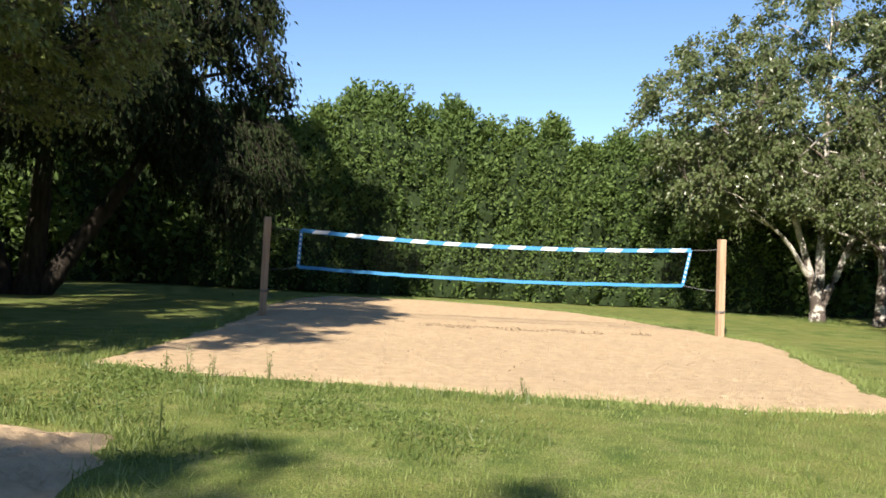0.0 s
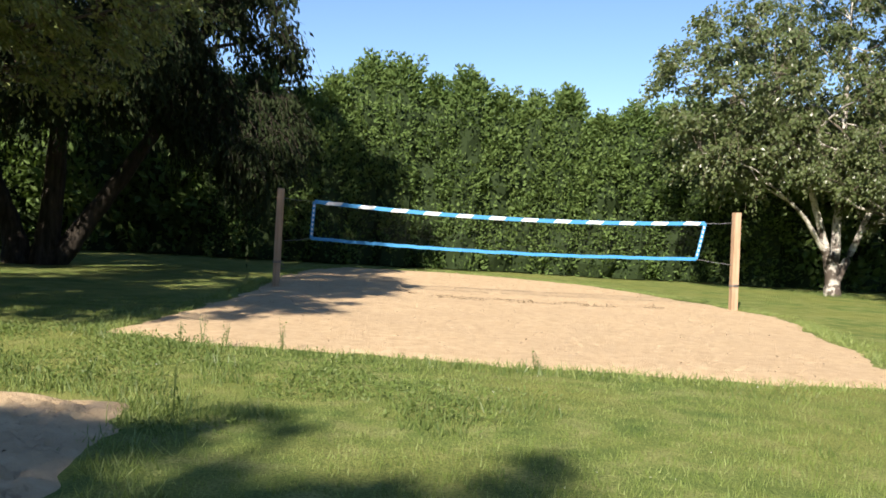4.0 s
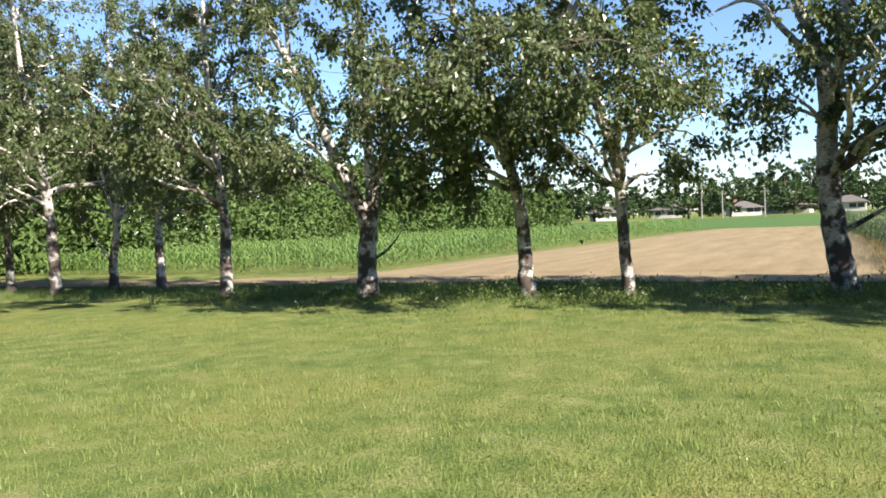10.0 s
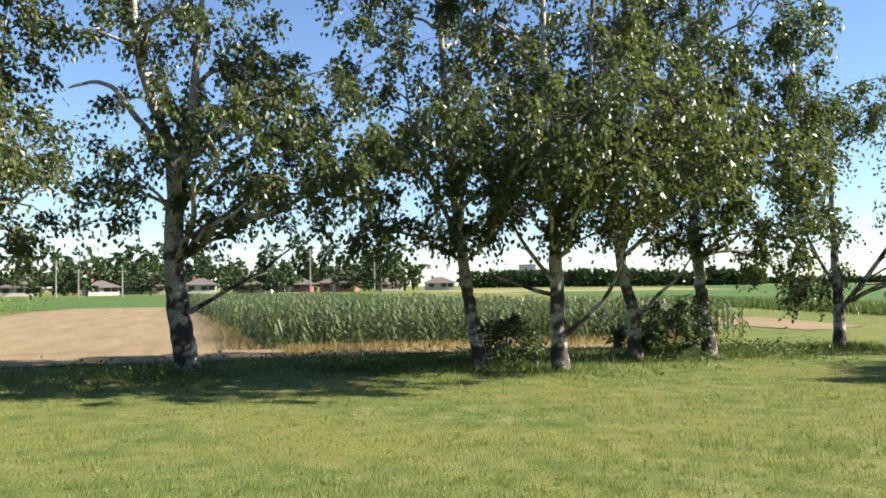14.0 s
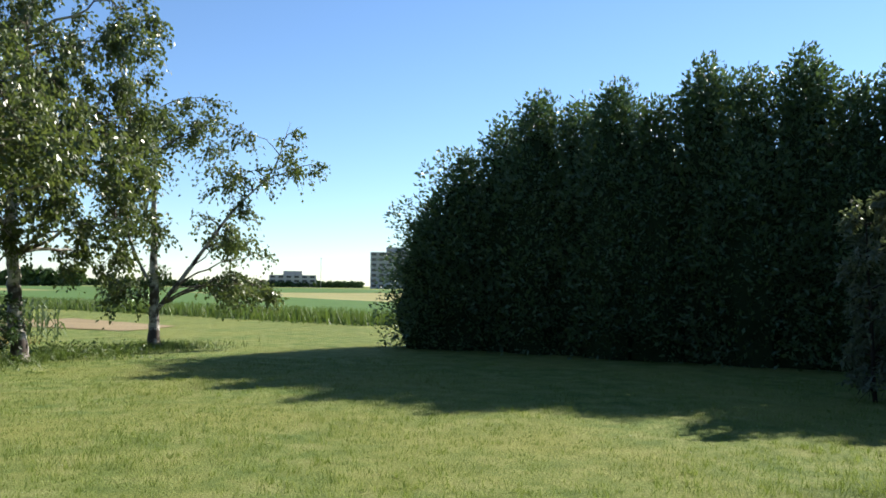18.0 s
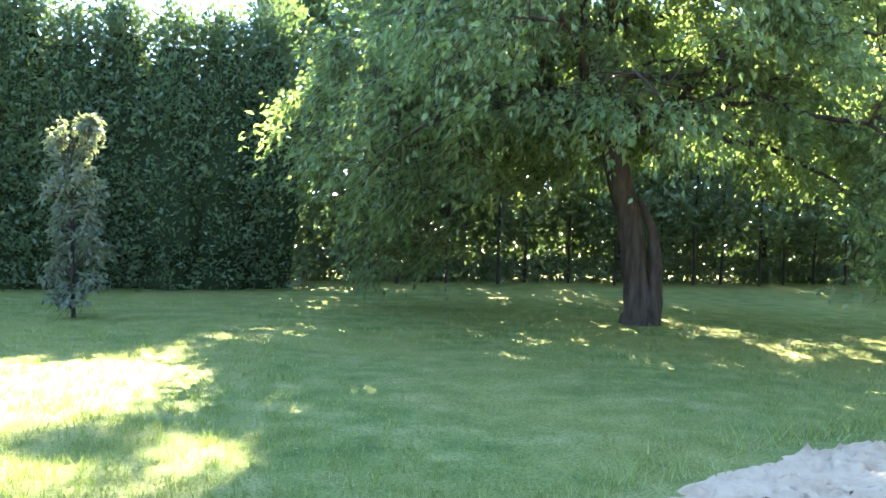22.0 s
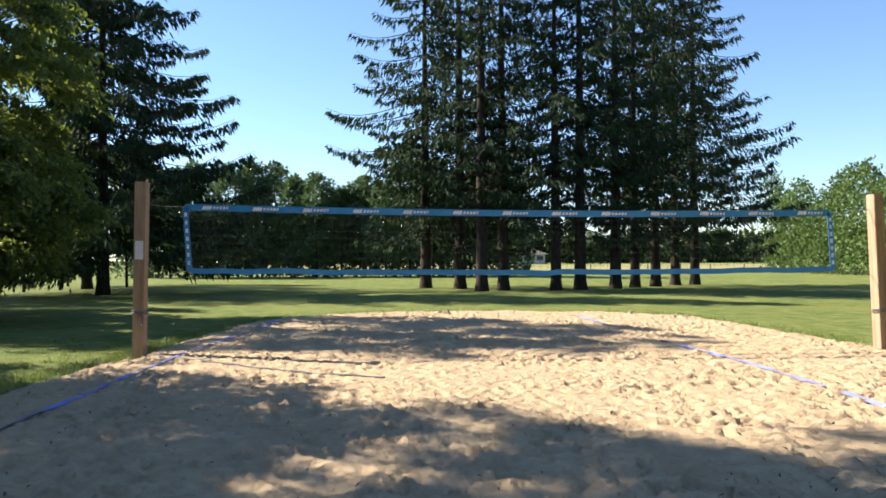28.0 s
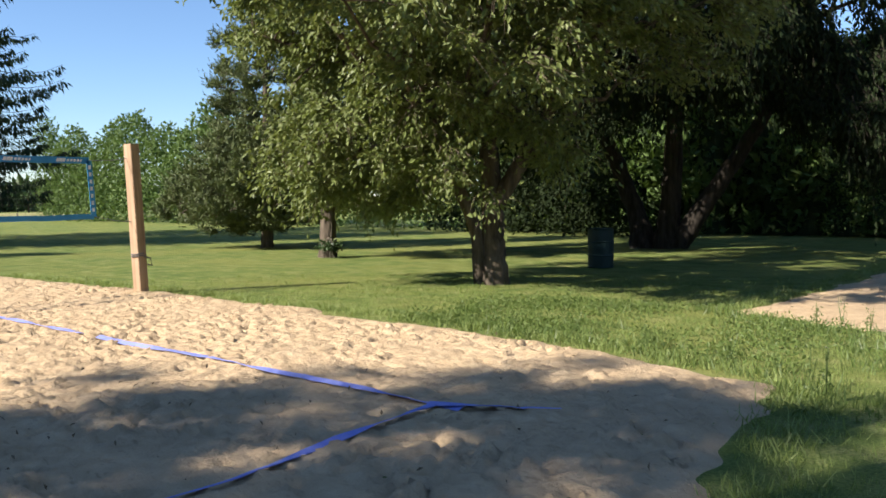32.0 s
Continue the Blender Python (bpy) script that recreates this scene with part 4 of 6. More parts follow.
# ---- hedges and conifers ----
def cedar(name, place, height, rad, mat, label, group, seed, bare=0.15, count=5200, leaf=0.2, lumps=46, core=0.0, peak=3.4, r0=0.14):
    """A narrow evergreen: upright sprays in lumps over a column, tapering to an uneven tip."""
    np.random.seed(seed)
    root = thing(name, place, label, "tree", group)
    gt = Geo()
    gt.tube([(0, 0, -0.1), (0.03, 0, height * 0.3), (0, 0.04, height * 0.6), (0, 0, height * 0.95)], [r0, r0 * 0.8, r0 * 0.5, 0.012], 8, 0.05)
    part("trunk", gt, SPRUCE_BARK, root, soft=True)
    prof = lambda k: rad * np.clip(np.minimum(0.9 + 0.8 * k, 1.0) * np.minimum(1.0, peak * (1.02 - k)) ** 0.8, 0.04, 1)
    k = np.random.uniform(0, 1, lumps) ** 0.85
    a = np.random.uniform(0, 2 * np.pi, lumps)
    r = prof(k) * np.random.uniform(0.55, 0.95, lumps)
    c = np.stack([r * np.cos(a), r * np.sin(a), bare + k * (height - bare - 0.3)], -1)
    tips = np.stack([np.random.normal(0, rad * 0.3, 5), np.random.normal(0, rad * 0.3, 5), height - np.random.uniform(0.1, 0.9, 5)], -1)
    tips[0] = 0, 0, height - 0.05
    c = np.concatenate([c, tips])
    idx = np.random.randint(0, len(c), int(count * 0.85))
    s = np.random.uniform(0.2, 0.42, (len(c), 1)) * [1, 1, 1.3]
    s[-5:] *= [0.5, 0.5, 0.9]
    d = np.random.normal(size=(len(idx), 3))
    d *= np.random.uniform(0.2, 1, (len(idx), 1)) ** 0.4 / np.linalg.norm(d, axis=1)[:, None]
    p = c[idx] + d * s[idx] * 1.5
    way = d * [0.8, 0.8, 0.5] + np.stack([np.cos(np.append(a, 0 * tips[:, 0])[idx]), np.sin(np.append(a, 0 * tips[:, 0])[idx]), 0 * d[:, 0]], -1) * 0.35 + [0, 0, 0.45]
    k2 = np.random.uniform(0, 1, count - len(idx))
    a2 = np.random.uniform(0, 2 * np.pi, len(k2))
    r2 = prof(k2) * np.random.uniform(0.2, 0.95, len(k2))
    p = np.concatenate([p, np.stack([r2 * np.cos(a2), r2 * np.sin(a2), bare + k2 * (height - bare)], -1)])
    way = np.concatenate([way, np.stack([np.cos(a2), np.sin(a2), 0.3 + 0 * a2], -1)])
    ok = (p[:, 2] > bare * 0.6) & (p[:, 2] < height + 0.25)
    g = Geo()
    g.leaves(p[ok], leaf, 0.5, 0.0, 0.0, 0.1, 0.4, way=way[ok])
    part("crown", g, mat, root)
    # added dark tube: stands in for the shade within the crown, blocks see-through
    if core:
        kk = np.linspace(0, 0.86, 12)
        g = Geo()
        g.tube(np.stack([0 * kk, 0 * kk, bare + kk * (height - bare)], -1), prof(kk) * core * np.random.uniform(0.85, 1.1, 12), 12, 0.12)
        part("inner_foliage", g, CORE, root, "dark opaque core that stands in for shade inside the foliage")
    return root


# near-black green with the shade inside a hedge put into the colour
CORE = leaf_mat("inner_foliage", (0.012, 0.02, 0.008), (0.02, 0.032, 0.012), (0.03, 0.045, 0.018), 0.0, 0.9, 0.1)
SUNNY = "tall evergreen of a dense green hedge"
SHADY = "tall dark evergreen of a dense hedge"
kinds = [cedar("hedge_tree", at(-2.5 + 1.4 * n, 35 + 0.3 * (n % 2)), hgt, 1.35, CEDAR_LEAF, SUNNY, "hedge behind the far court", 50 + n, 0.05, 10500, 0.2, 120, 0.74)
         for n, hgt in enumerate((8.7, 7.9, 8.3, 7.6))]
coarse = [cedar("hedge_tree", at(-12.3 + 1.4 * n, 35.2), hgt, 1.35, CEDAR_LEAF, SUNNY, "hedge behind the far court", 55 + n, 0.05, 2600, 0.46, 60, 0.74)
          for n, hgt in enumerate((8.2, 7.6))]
rs = rng(5)
for n in range(42):
    x = -26.3 + 1.4 * n
    if -3.2 < x < 2.4 or -12.6 < x < -10.6:
        continue
    s = rs.uniform(0.88, 1.04) * (0.93 if x > 4 else 1.0)
    copy_thing(kinds[n % 4] if -10 < x < 13.5 else coarse[n % 2], scaled(x, 35 + rs.uniform(-0.4, 0.4), rs.uniform(0, 360), 1.0, s))
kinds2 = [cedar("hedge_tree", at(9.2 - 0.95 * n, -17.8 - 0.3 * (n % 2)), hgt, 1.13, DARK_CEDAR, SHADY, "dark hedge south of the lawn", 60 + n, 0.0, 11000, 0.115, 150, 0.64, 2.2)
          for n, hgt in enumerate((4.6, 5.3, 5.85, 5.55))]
for n in range(10):
    x = 9.2 - 0.95 * (n + 4)
    copy_thing(kinds2[2 + n % 2], scaled(x, -17.8 + rs.uniform(-0.3, 0.3), rs.uniform(0, 360), 1.0, rs.uniform(0.96, 1.06)))
copy_thing(kinds2[0], scaled(10.0, -17.6, 40, 0.95, 0.76))
# the wood behind the shade tree: thin stems under dark foliage
thin = [cedar("wood_tree", at(-14 - 2.2 * n, -20.5 - 0.8 * (n % 2)), hgt, 1.7, DARK_CEDAR, "thin dark evergreen at the edge of a wood", "wood behind the shade tree", 70 + n, 1.2, 3600, 0.28, 80, r0=0.09)
        for n, hgt in enumerate((7.2, 8.2))]
bare_stem = cedar("wood_tree", at(-3.4, -19.1), 6.6, 1.0, DARK_CEDAR, "slim evergreen with a bare stem at a wood edge", "wood behind the shade tree", 75, 1.5, 1900, 0.2, 50, r0=0.045)
for n in range(13):
    copy_thing(thin[n % 2], scaled(-4.6 - 1.9 * n + rs.uniform(-0.5, 0.5), -21.5 + rs.uniform(-1, 1), rs.uniform(0, 360), 1.0, rs.uniform(0.85, 1.1)))
for n in range(12):
    copy_thing(thin[n % 2], scaled(-27 - 2.1 * n, -21 + rs.uniform(-2.5, 2.5) + 0.25 * n, rs.uniform(0, 360), 0.9, rs.uniform(0.9, 1.2)))
for n in range(15):
    copy_thing(bare_stem, scaled(-4.2 - 1.25 * n + rs.uniform(-0.4, 0.4), -19.3 + rs.uniform(-0.5, 0.5), rs.uniform(0, 360), 1.0, rs.uniform(0.85, 1.1)))
# a far row that closes the lawn to the west
for n in range(16):
    copy_thing(thin[n % 2], scaled(-66 - rs.uniform(0, 4), -22 + 1.9 * n, rs.uniform(0, 360), 1.15, rs.uniform(1.0, 1.35)))


def joined_hedge(name, x0, y0, x1, y1, height, deep, count, leaf, mat, label, seed):
    """A far hedge as one mass of sprays with an uneven top."""
    np.random.seed(seed)
    g = Geo()
    L = math.hypot(x1 - x0, y1 - y0)
    u = np.random.uniform(0, 1, count)
    top = height * (0.85 + 0.17 * value_noise(u * L, 0 * u, 2.2, seed) + 0.1 * value_noise(u * L, 0 * u, 0.8, seed + 1))
    z = top * np.random.uniform(0, 1, count) ** 0.8
    off = np.random.uniform(-1, 1, count) * deep * (0.75 + 0.35 * value_noise(u * L, z, 1.1, seed + 2)) * np.sqrt(np.clip(1.08 - (z / top) ** 3, 0.05, 1))
    nx, ny = -(y1 - y0) / L, (x1 - x0) / L
    x, y = x0 + (x1 - x0) * u + nx * off, y0 + (y1 - y0) * u + ny * off
    g.leaves(np.stack([x, y, z + gz(x, y)], -1), leaf, 0.55, 0.1, -0.3, 0.15, 0.4)
    return tagged(part(name, g, mat), label, "hedge", kind="stuff")


joined_hedge("far_hedge", 21, 33.6, 75, 38.5, 8.6, 2.2, 44000, 0.4, CEDAR_LEAF, "dark green hedge along the corn field", 81)
joined_hedge("far_hedge", 72, 38.0, 106, 33.5, 6.0, 2.2, 14000, 0.5, CEDAR_LEAF, "sunlit green bushes beyond the young corn", 88)
joined_hedge("far_hedge", -27, 36.0, -91, 38.5, 10.0, 2.2, 42000, 0.34, CEDAR_LEAF, "sunlit green hedge along the back of the lawn", 82)
joined_hedge("undergrowth", -3, -21.2, -29, -21.6, 2.6, 1.2, 22000, 0.22, DARK_CEDAR, "shaded undergrowth at the foot of a wood", 83)
joined_hedge("undergrowth", -3.5, -20.0, -29, -20.4, 0.8, 0.8, 12000, 0.15, DARK_CEDAR, "low shaded weeds at the foot of a wood", 87)
# made-up low hedge: keeps the bright field from showing between the wood's stems
joined_hedge("far_hedge", 2, -27, -46, -26, 2.2, 1.5, 7000, 0.35, DARK_CEDAR, "hedge added behind the wood to block the bright field", 85)
joined_hedge("far_hedge", -69, -25, -69, 9, 7.5, 2.0, 26000, 0.42, DARK_CEDAR, "dense dark row of evergreens closing the lawn", 86)
# these bushes take the willow's leaf colour, with shade already in it
joined_hedge("undergrowth", -17, 30.5, -30, 33.5, 4.0, 1.5, 7000, 0.25, SHADED_WILLOW_LEAF, "bushes in front of the hedge, coloured dark for shade", 84)


def spruce(place, height, rad, seed, bare=2.6, label="tall dark spruce with drooping boughs and bare lower trunk", levels=24, group="row of spruces", gaps=0.06, dense=1.0):
    """Whorls of boughs that sag and turn up at the tip, hung with needle sprays."""
    np.random.seed(seed)
    root = thing("spruce_tree", place, label, "tree", group)
    gt = Geo()
    gt.tube([(0, 0, -0.15), (0, 0, 0.5), (0.05, 0, height * 0.5), (0, 0, height)], [0.36, 0.27, 0.16, 0.015], 10, 0.05)
    part("trunk", gt, SPRUCE_BARK, root, soft=True)
    gb, pts, ways = Geo(), [], []
    for z in np.linspace(bare, height - 0.4, levels):
        k = (z - bare) / (height - bare)
        for a in np.random.uniform(0, 2 * np.pi) + np.arange(5) * 2 * np.pi / 5 + np.random.normal(0, 0.3, 5):
            if np.random.rand() < (0.25 if k < 0.12 else gaps):
                continue
            L = rad * (1 - k) ** 0.75 * np.random.uniform(0.45, 1.15) * (0.75 if k < 0.1 else 1) + 0.25
            t = np.linspace(0, 1, 7)
            sag = L * (-0.5 * t + 0.02 * t + 0.3 * t ** 3)
            path = np.stack([np.cos(a) * L * t, np.sin(a) * L * t, z + sag + 0.1 * L * t], -1)
            gb.tube(path, np.linspace(0.035, 0.006, 7), 4)
            m = int((11 + 27 * L) * dense)
            u = np.random.uniform(0.12, 1, m) ** 0.8
            p = np.stack([np.interp(u, t, path[:, c]) for c in range(3)], -1)
            side = np.random.normal(0, 0.085, m) * L * np.sin(u * 2.6 + 0.3)
            p[:, 0] += -np.sin(a) * side
            p[:, 1] += np.cos(a) * side
            p[:, 2] -= abs(side) * 0.35 + np.random.uniform(0, 0.12, m)
            pts.append(p), ways.append(np.tile([np.cos(a) * 0.4, np.sin(a) * 0.4, -0.95], (m, 1)) + np.stack([-np.sin(a) * np.sign(side), np.cos(a) * np.sign(side), 0 * side], -1) * 0.5)
    tagged(part("bough_work", gb, SPRUCE_BARK, root), kind="stuff")
    p, w = np.concatenate(pts), np.concatenate(ways)
    w += np.random.normal(0, 0.3, w.shape)
    w /= np.linalg.norm(w, axis=1)[:, None]
    s = np.cross(w, np.random.normal(size=w.shape))
    s /= np.linalg.norm(s, axis=1)[:, None]
    ln = np.random.uniform(0.22, 0.48, (len(p), 1))
    g = Geo()
    g.quads(np.stack([p, p + w * ln * 0.4 + s * 0.045, p + w * ln, p + w * ln * 0.4 - s * 0.045], 1), np.arange(4 * len(p)).reshape(-1, 4))
    part("crown", g, SPRUCE_LEAF, root)
    return root


SPRUCES = [(-41.5, 0.1), (-40, 1.75), (-37.2, 2.6), (-38.0, 3.65), (-37.6, 6.0), (-37.8, 7.15), (-39.2, 9.1), (-41, 10.5), (-43.0, 12.1), (-45.5, 13.9), (-47, 15.5)]
sp = [spruce(at(*SPRUCES[0]), 19, 6.6, 91, 2.8, dense=1.25), spruce(at(*SPRUCES[1]), 21, 4.4, 92, 3.6, levels=23, gaps=0.24, dense=0.9), spruce(at(*SPRUCES[2]), 19.5, 4.1, 93, 4.0, levels=23, gaps=0.24, dense=0.9)]
for n, (x, y) in enumerate(SPRUCES[3:]):
    copy_thing(sp[(n + 1) % 3 if n < 7 else 0], scaled(x, y, rs.uniform(0, 360), rs.uniform(0.9, 1.05)))
spruce(at(-35.5, -13.6), 18, 8.0, 95, 1.6, "broad dark spruce standing alone on the lawn", 44, "spruces on the lawn", 0.02, 1.9)
copy_thing(sp[1], scaled(-43.5, -17.5, 70, 0.95))

# pine with upturned boughs
build_tree("pine_tree", at(-24.2, 18.0), "bushy pine with grey-green needles", "tree",
           [[(0, 0, -0.1, 0.25), (0, 0, 0.5, 0.2), (0.05, 0, 3, 0.15), (0.1, 0.1, 8.8, 0.03)]],
           [(0.2, 0.2, 5.4, 2.3, 2.3, 3.2), (0, 0, 2.4, 3.1, 3.1, 1.9), (-0.6, -0.6, 1.5, 2.8, 2.8, 1.1)],
           560, 140, (0.3, 0.3, 0.16), 0.2, (BARK, PINE_LEAF), 0.2, 0.2, -0.5, 0.0, limbs=40, limb_r=0.045, seed=97, pull=0.9, sag=-0.35, rise=0.1, low=1.0)
# pale shrub before the dark hedge
build_tree("shrub", scaled(0.35, -12.6, 0, 0.9), "slender shrub with pale sunlit leaves before the dark hedge", "shrub",
           [[(0, 0, -0.05, 0.035), (0.05, 0, 1.4, 0.025), (0.1, 0, 2.9, 0.006)]],
           [(0.05, 0.0, 2.75, 0.42, 0.42, 0.4), (0, 0, 2.0, 0.5, 0.5, 0.5), (0.0, 0.0, 1.0, 0.5, 0.5, 0.7), (0.0, 0.0, 0.4, 0.45, 0.45, 0.3)], 80, 46, (0.11, 0.11, 0.1), 0.11, (BARK_IN_SHADE, SHRUB_LEAF), 0.45, 0.4, 0.2, 0.0, limbs=8, limb_r=0.014, seed=98, low=0.5)

# ---- posts, nets, court lines ----
WOOD = Mat("weathered_post_wood", 0.85, 0, 0.15)
co = WOOD.coord()
wn_ = WOOD.noise(14, 6, co, stretch=(1, 1, 0.06))
WOOD.color(WOOD.mix(0.25, WOOD.ramp(wn_, [(0.3, (0.2, 0.125, 0.075)), (0.5, (0.36, 0.24, 0.15)), (0.75, (0.47, 0.34, 0.23))]), WOOD.ramp(WOOD.noise(1.7, 3, co), [(0.3, (0.24, 0.17, 0.11)), (0.7, (0.45, 0.33, 0.23))])))
WOOD.bump(wn_, 0.5, 0.01)
WOOD = WOOD.m
STEEL = flat_mat("dull_steel", (0.3, 0.3, 0.3), (0.18, 0.16, 0.14), 20, 0.45, 0.9)
ROPE = flat_mat("dark_rope", (0.1, 0.1, 0.11), (0.2, 0.2, 0.2), 40, 0.9)
BAND = flat_mat("blue_net_band", (0.035, 0.2, 0.42), (0.05, 0.25, 0.48), 5, 0.6, 0, 0.3, 0.15, 150)
WHITE = flat_mat("white_print", (0.75, 0.75, 0.73), (0.6, 0.6, 0.58), 12, 0.6)
CORD = flat_mat("black_net_cord", (0.015, 0.015, 0.017), (0.03, 0.03, 0.03), 30, 0.9)
TAPE = flat_mat("blue_webbing", (0.17, 0.2, 0.55), (0.26, 0.3, 0.64), 9, 0.7, 0, 0.2, 0.4, 120)


def post(x, y, height, lean_x, lean_y, turn, label, notice=False):
    p = at(x, y)
    m = Matrix.Translation(p) @ Matrix.Rotation(math.atan2(lean_x, height), 4, "Y") @ Matrix.Rotation(-math.atan2(lean_y, height), 4, "X") @ Matrix.Rotation(radians(turn), 4, "Z")
    root = thing("net_post", m, label, "post", "net posts")
    part("timber", bevelled((-0.085, -0.085, -0.3), (0.085, 0.085, height), 0.008), WOOD, root)
    g = Geo()
    for z in (height - 0.14, height * 0.53):
        g = Geo()
        g.tube([(0.0, 0.06, z), (0.0, 0.13, z), (0.03, 0.16, z + 0.02), (0.0, 0.16, z + 0.05), (-0.02, 0.13, z + 0.02)], [0.008] * 5, 6)
        part("eye_bolt", g, STEEL, root, "rusty steel eye bolt", True)
    g = Geo()
    a = np.linspace(0, 4 * np.pi, 40)
    g.tube(np.stack([0.1 * np.cos(a) * 1.15, 0.1 * np.sin(a) * 1.15, height * 0.25 + 0.03 * a / 6], -1), [0.009] * 40, 5)
    g.tube([(0.1, 0.05, height * 0.25), (0.16, 0.09, height * 0.24), (0.17, 0.1, height * 0.19), (0.11, 0.07, height * 0.2)], [0.014] * 4, 6)
    part("rope_cleat", g, ROPE, root, "rope wound round a cleat", True)
    if notice:
        part("notice", bevelled((0.088, -0.06, height * 0.56), (0.095, 0.06, height * 0.665), 0.002, 1), WHITE, root, "small white notice")
    return root


POST_LABEL = "weathered square wooden net post with rope cleat"
post(-4.35, 20.44, 2.48, 0.02, 0, 8, POST_LABEL + " at the shaded side")
post(7.07, 20.83, 2.48, -0.05, 0, 8, POST_LABEL + " in full sun")
post(-12.71, -4.29, 2.64, 0, 0.05, 0, POST_LABEL + " and white notice", True)
post(-12.67, 6.94, 2.41, 0, -0.09, 14, POST_LABEL + " leaning slightly inward")


def ribbon(geo, path, across, half, thick=0.004):
    """A flat band with thickness along a path; across: unit vector of its width."""
    path, across = np.asarray(path, float), np.asarray(across, float)
    way = np.gradient(path, axis=0)
    n = np.cross(way, across)
    n /= np.linalg.norm(n, axis=1)[:, None] + 1e-9
    a = np.broadcast_to(across, path.shape)
    v = np.stack([path - a * half - n * thick, path + a * half - n * thick, path + a * half + n * thick, path - a * half + n * thick], 1)
    k = len(path)
    i, j = np.meshgrid(np.arange(k - 1), np.arange(4), indexing="ij")
    jn = (j + 1) % 4
    geo.quads(v, np.stack([i * 4 + j, i * 4 + jn, (i + 1) * 4 + jn, (i + 1) * 4 + j], -1))
    geo.quads(np.concatenate([v[0], v[-1]]), [(3, 2, 1, 0), (4, 5, 6, 7)])


def net(tl, tr, bl, br, post_l, post_r, sag_t, sag_b, marks, patch, label):
    """A volleyball net: bands all round, knotted cords, printed marks, lines to the posts."""
    tl, tr, bl, br = (np.array(p, float) for p in (tl, tr, bl, br))
    base = (tl + tr) / 2 * [1, 1, 0]
    root = thing("volleyball_net", Vector(base), label, "net", "volleyball nets")
    u = np.linspace(0, 1, 41)[:, None]
    rs_ = rng(int(abs(tl[0]) * 100))
    top = tl + (tr - tl) * u - np.array([0, 0, 1.0]) * sag_t * 4 * u * (1 - u) - base
    bot = bl + (br - bl) * u - np.array([0, 0, 1.0]) * sag_b * 4 * u * (1 - u) - base
    bot[1:-1] += rs_.normal(0, 0.006, (39, 3))
    for name, line, half in (("top_band", top, 0.048), ("bottom_band", bot, 0.04)):
        g = Geo()
        ribbon(g, line, (0, 0, 1), half)
        part(name, g, BAND, root)
    for line in ((tl - base, bl - base), (tr - base, br - base)):
        g = Geo()
        t = np.linspace(0, 1, 8)[:, None]
        flat = (tr - tl) / np.linalg.norm(tr - tl)
        ribbon(g, line[0] + (line[1] - line[0]) * t, flat, 0.04)
        b = part("side_band", g, BAND, root)
        way = flat
        for k in np.linspace(0.12, 0.88, 7):
            g = Geo()
            c = line[0] + (line[1] - line[0]) * k
            ribbon(g, [c - flat * 0.018, c + flat * 0.018], (0, 0, 1), 0.03, 0.0065)
            part("printed_mark", g, WHITE, b, "small white printed mark")
    g = Geo()
    for k in range(1, 96):
        f = k / 96
        p, q = (np.array([np.interp(f, u[:, 0], ln[:, c]) for c in range(3)]) for ln in (top, bot))
        g.tube([p, q], [0.0016, 0.0016], 3)
    for k in range(1, 9):
        g.tube(top + (bot - top) * k / 9, [0.0016] * 41, 3)
    part("netting", g, CORD, root, "black square netting")
    flat = (tr - tl) / np.linalg.norm(tr - tl)
    for k in range(marks):
        f = (k + 0.6) / marks
        c = np.array([np.interp(f, u[:, 0], top[:, q]) for q in range(3)])
        g = Geo()
        if patch:
            ribbon(g, [c - flat * 0.19, c, c + flat * 0.19], np.array([flat[0], flat[1], 1.0]), 0.042, 0.0075)
        else:
            tilt_ = np.array([flat[0] * 0.35, flat[1] * 0.35, 0.94])
            for o, w_, h_ in ((-0.17, 0.02, 0.028), (-0.125, 0.02, 0.028), (-0.08, 0.02, 0.028), (-0.02, 0.016, 0.02), (0.03, 0.016, 0.02), (0.08, 0.016, 0.02), (0.13, 0.016, 0.02), (0.175, 0.012, 0.02)):
                ribbon(g, [c + flat * (o - w_), c + flat * (o + w_)], tilt_, h_, 0.0075)
        part("printed_mark", g, WHITE, root, "white printed mark")
    for corner, foot in ((tl, post_l), (bl, post_l), (tr, post_r), (br, post_r)):
        g = Geo()
        a = np.array(corner) - base
        b = np.array([foot[0], foot[1], corner[2] + (0.06 if corner is tl or corner is tr else -0.1)]) - base
        g.tube([a, (a + b) / 2 - [0, 0, 0.02], b], [0.006] * 3, 5)
        part("tie_line", g, ROPE, root, "thin dark rope")
    return root


net((-3.49, 20.45, 2.02), (6.24, 20.8, 2.0), (-3.53, 20.45, 1.11), (6.07, 20.8, 1.1), (-4.3, 20.44), (7.0, 20.83), 0.16, 0.1, 12, True,
    "blue-banded volleyball net with white marks, sunlit, sagging slightly")
net((-12.7, -3.6, 2.26), (-12.7, 6.17, 2.13), (-12.7, -3.54, 1.31), (-12.7, 6.22, 1.27), (-12.7, -4.25), (-12.68, 6.85), 0.05, 0.04, 13, False,
    "blue-banded volleyball net with white printed marks, backlit")

near_sand = sand_height(SAND_NEAR, 40, 1.0)


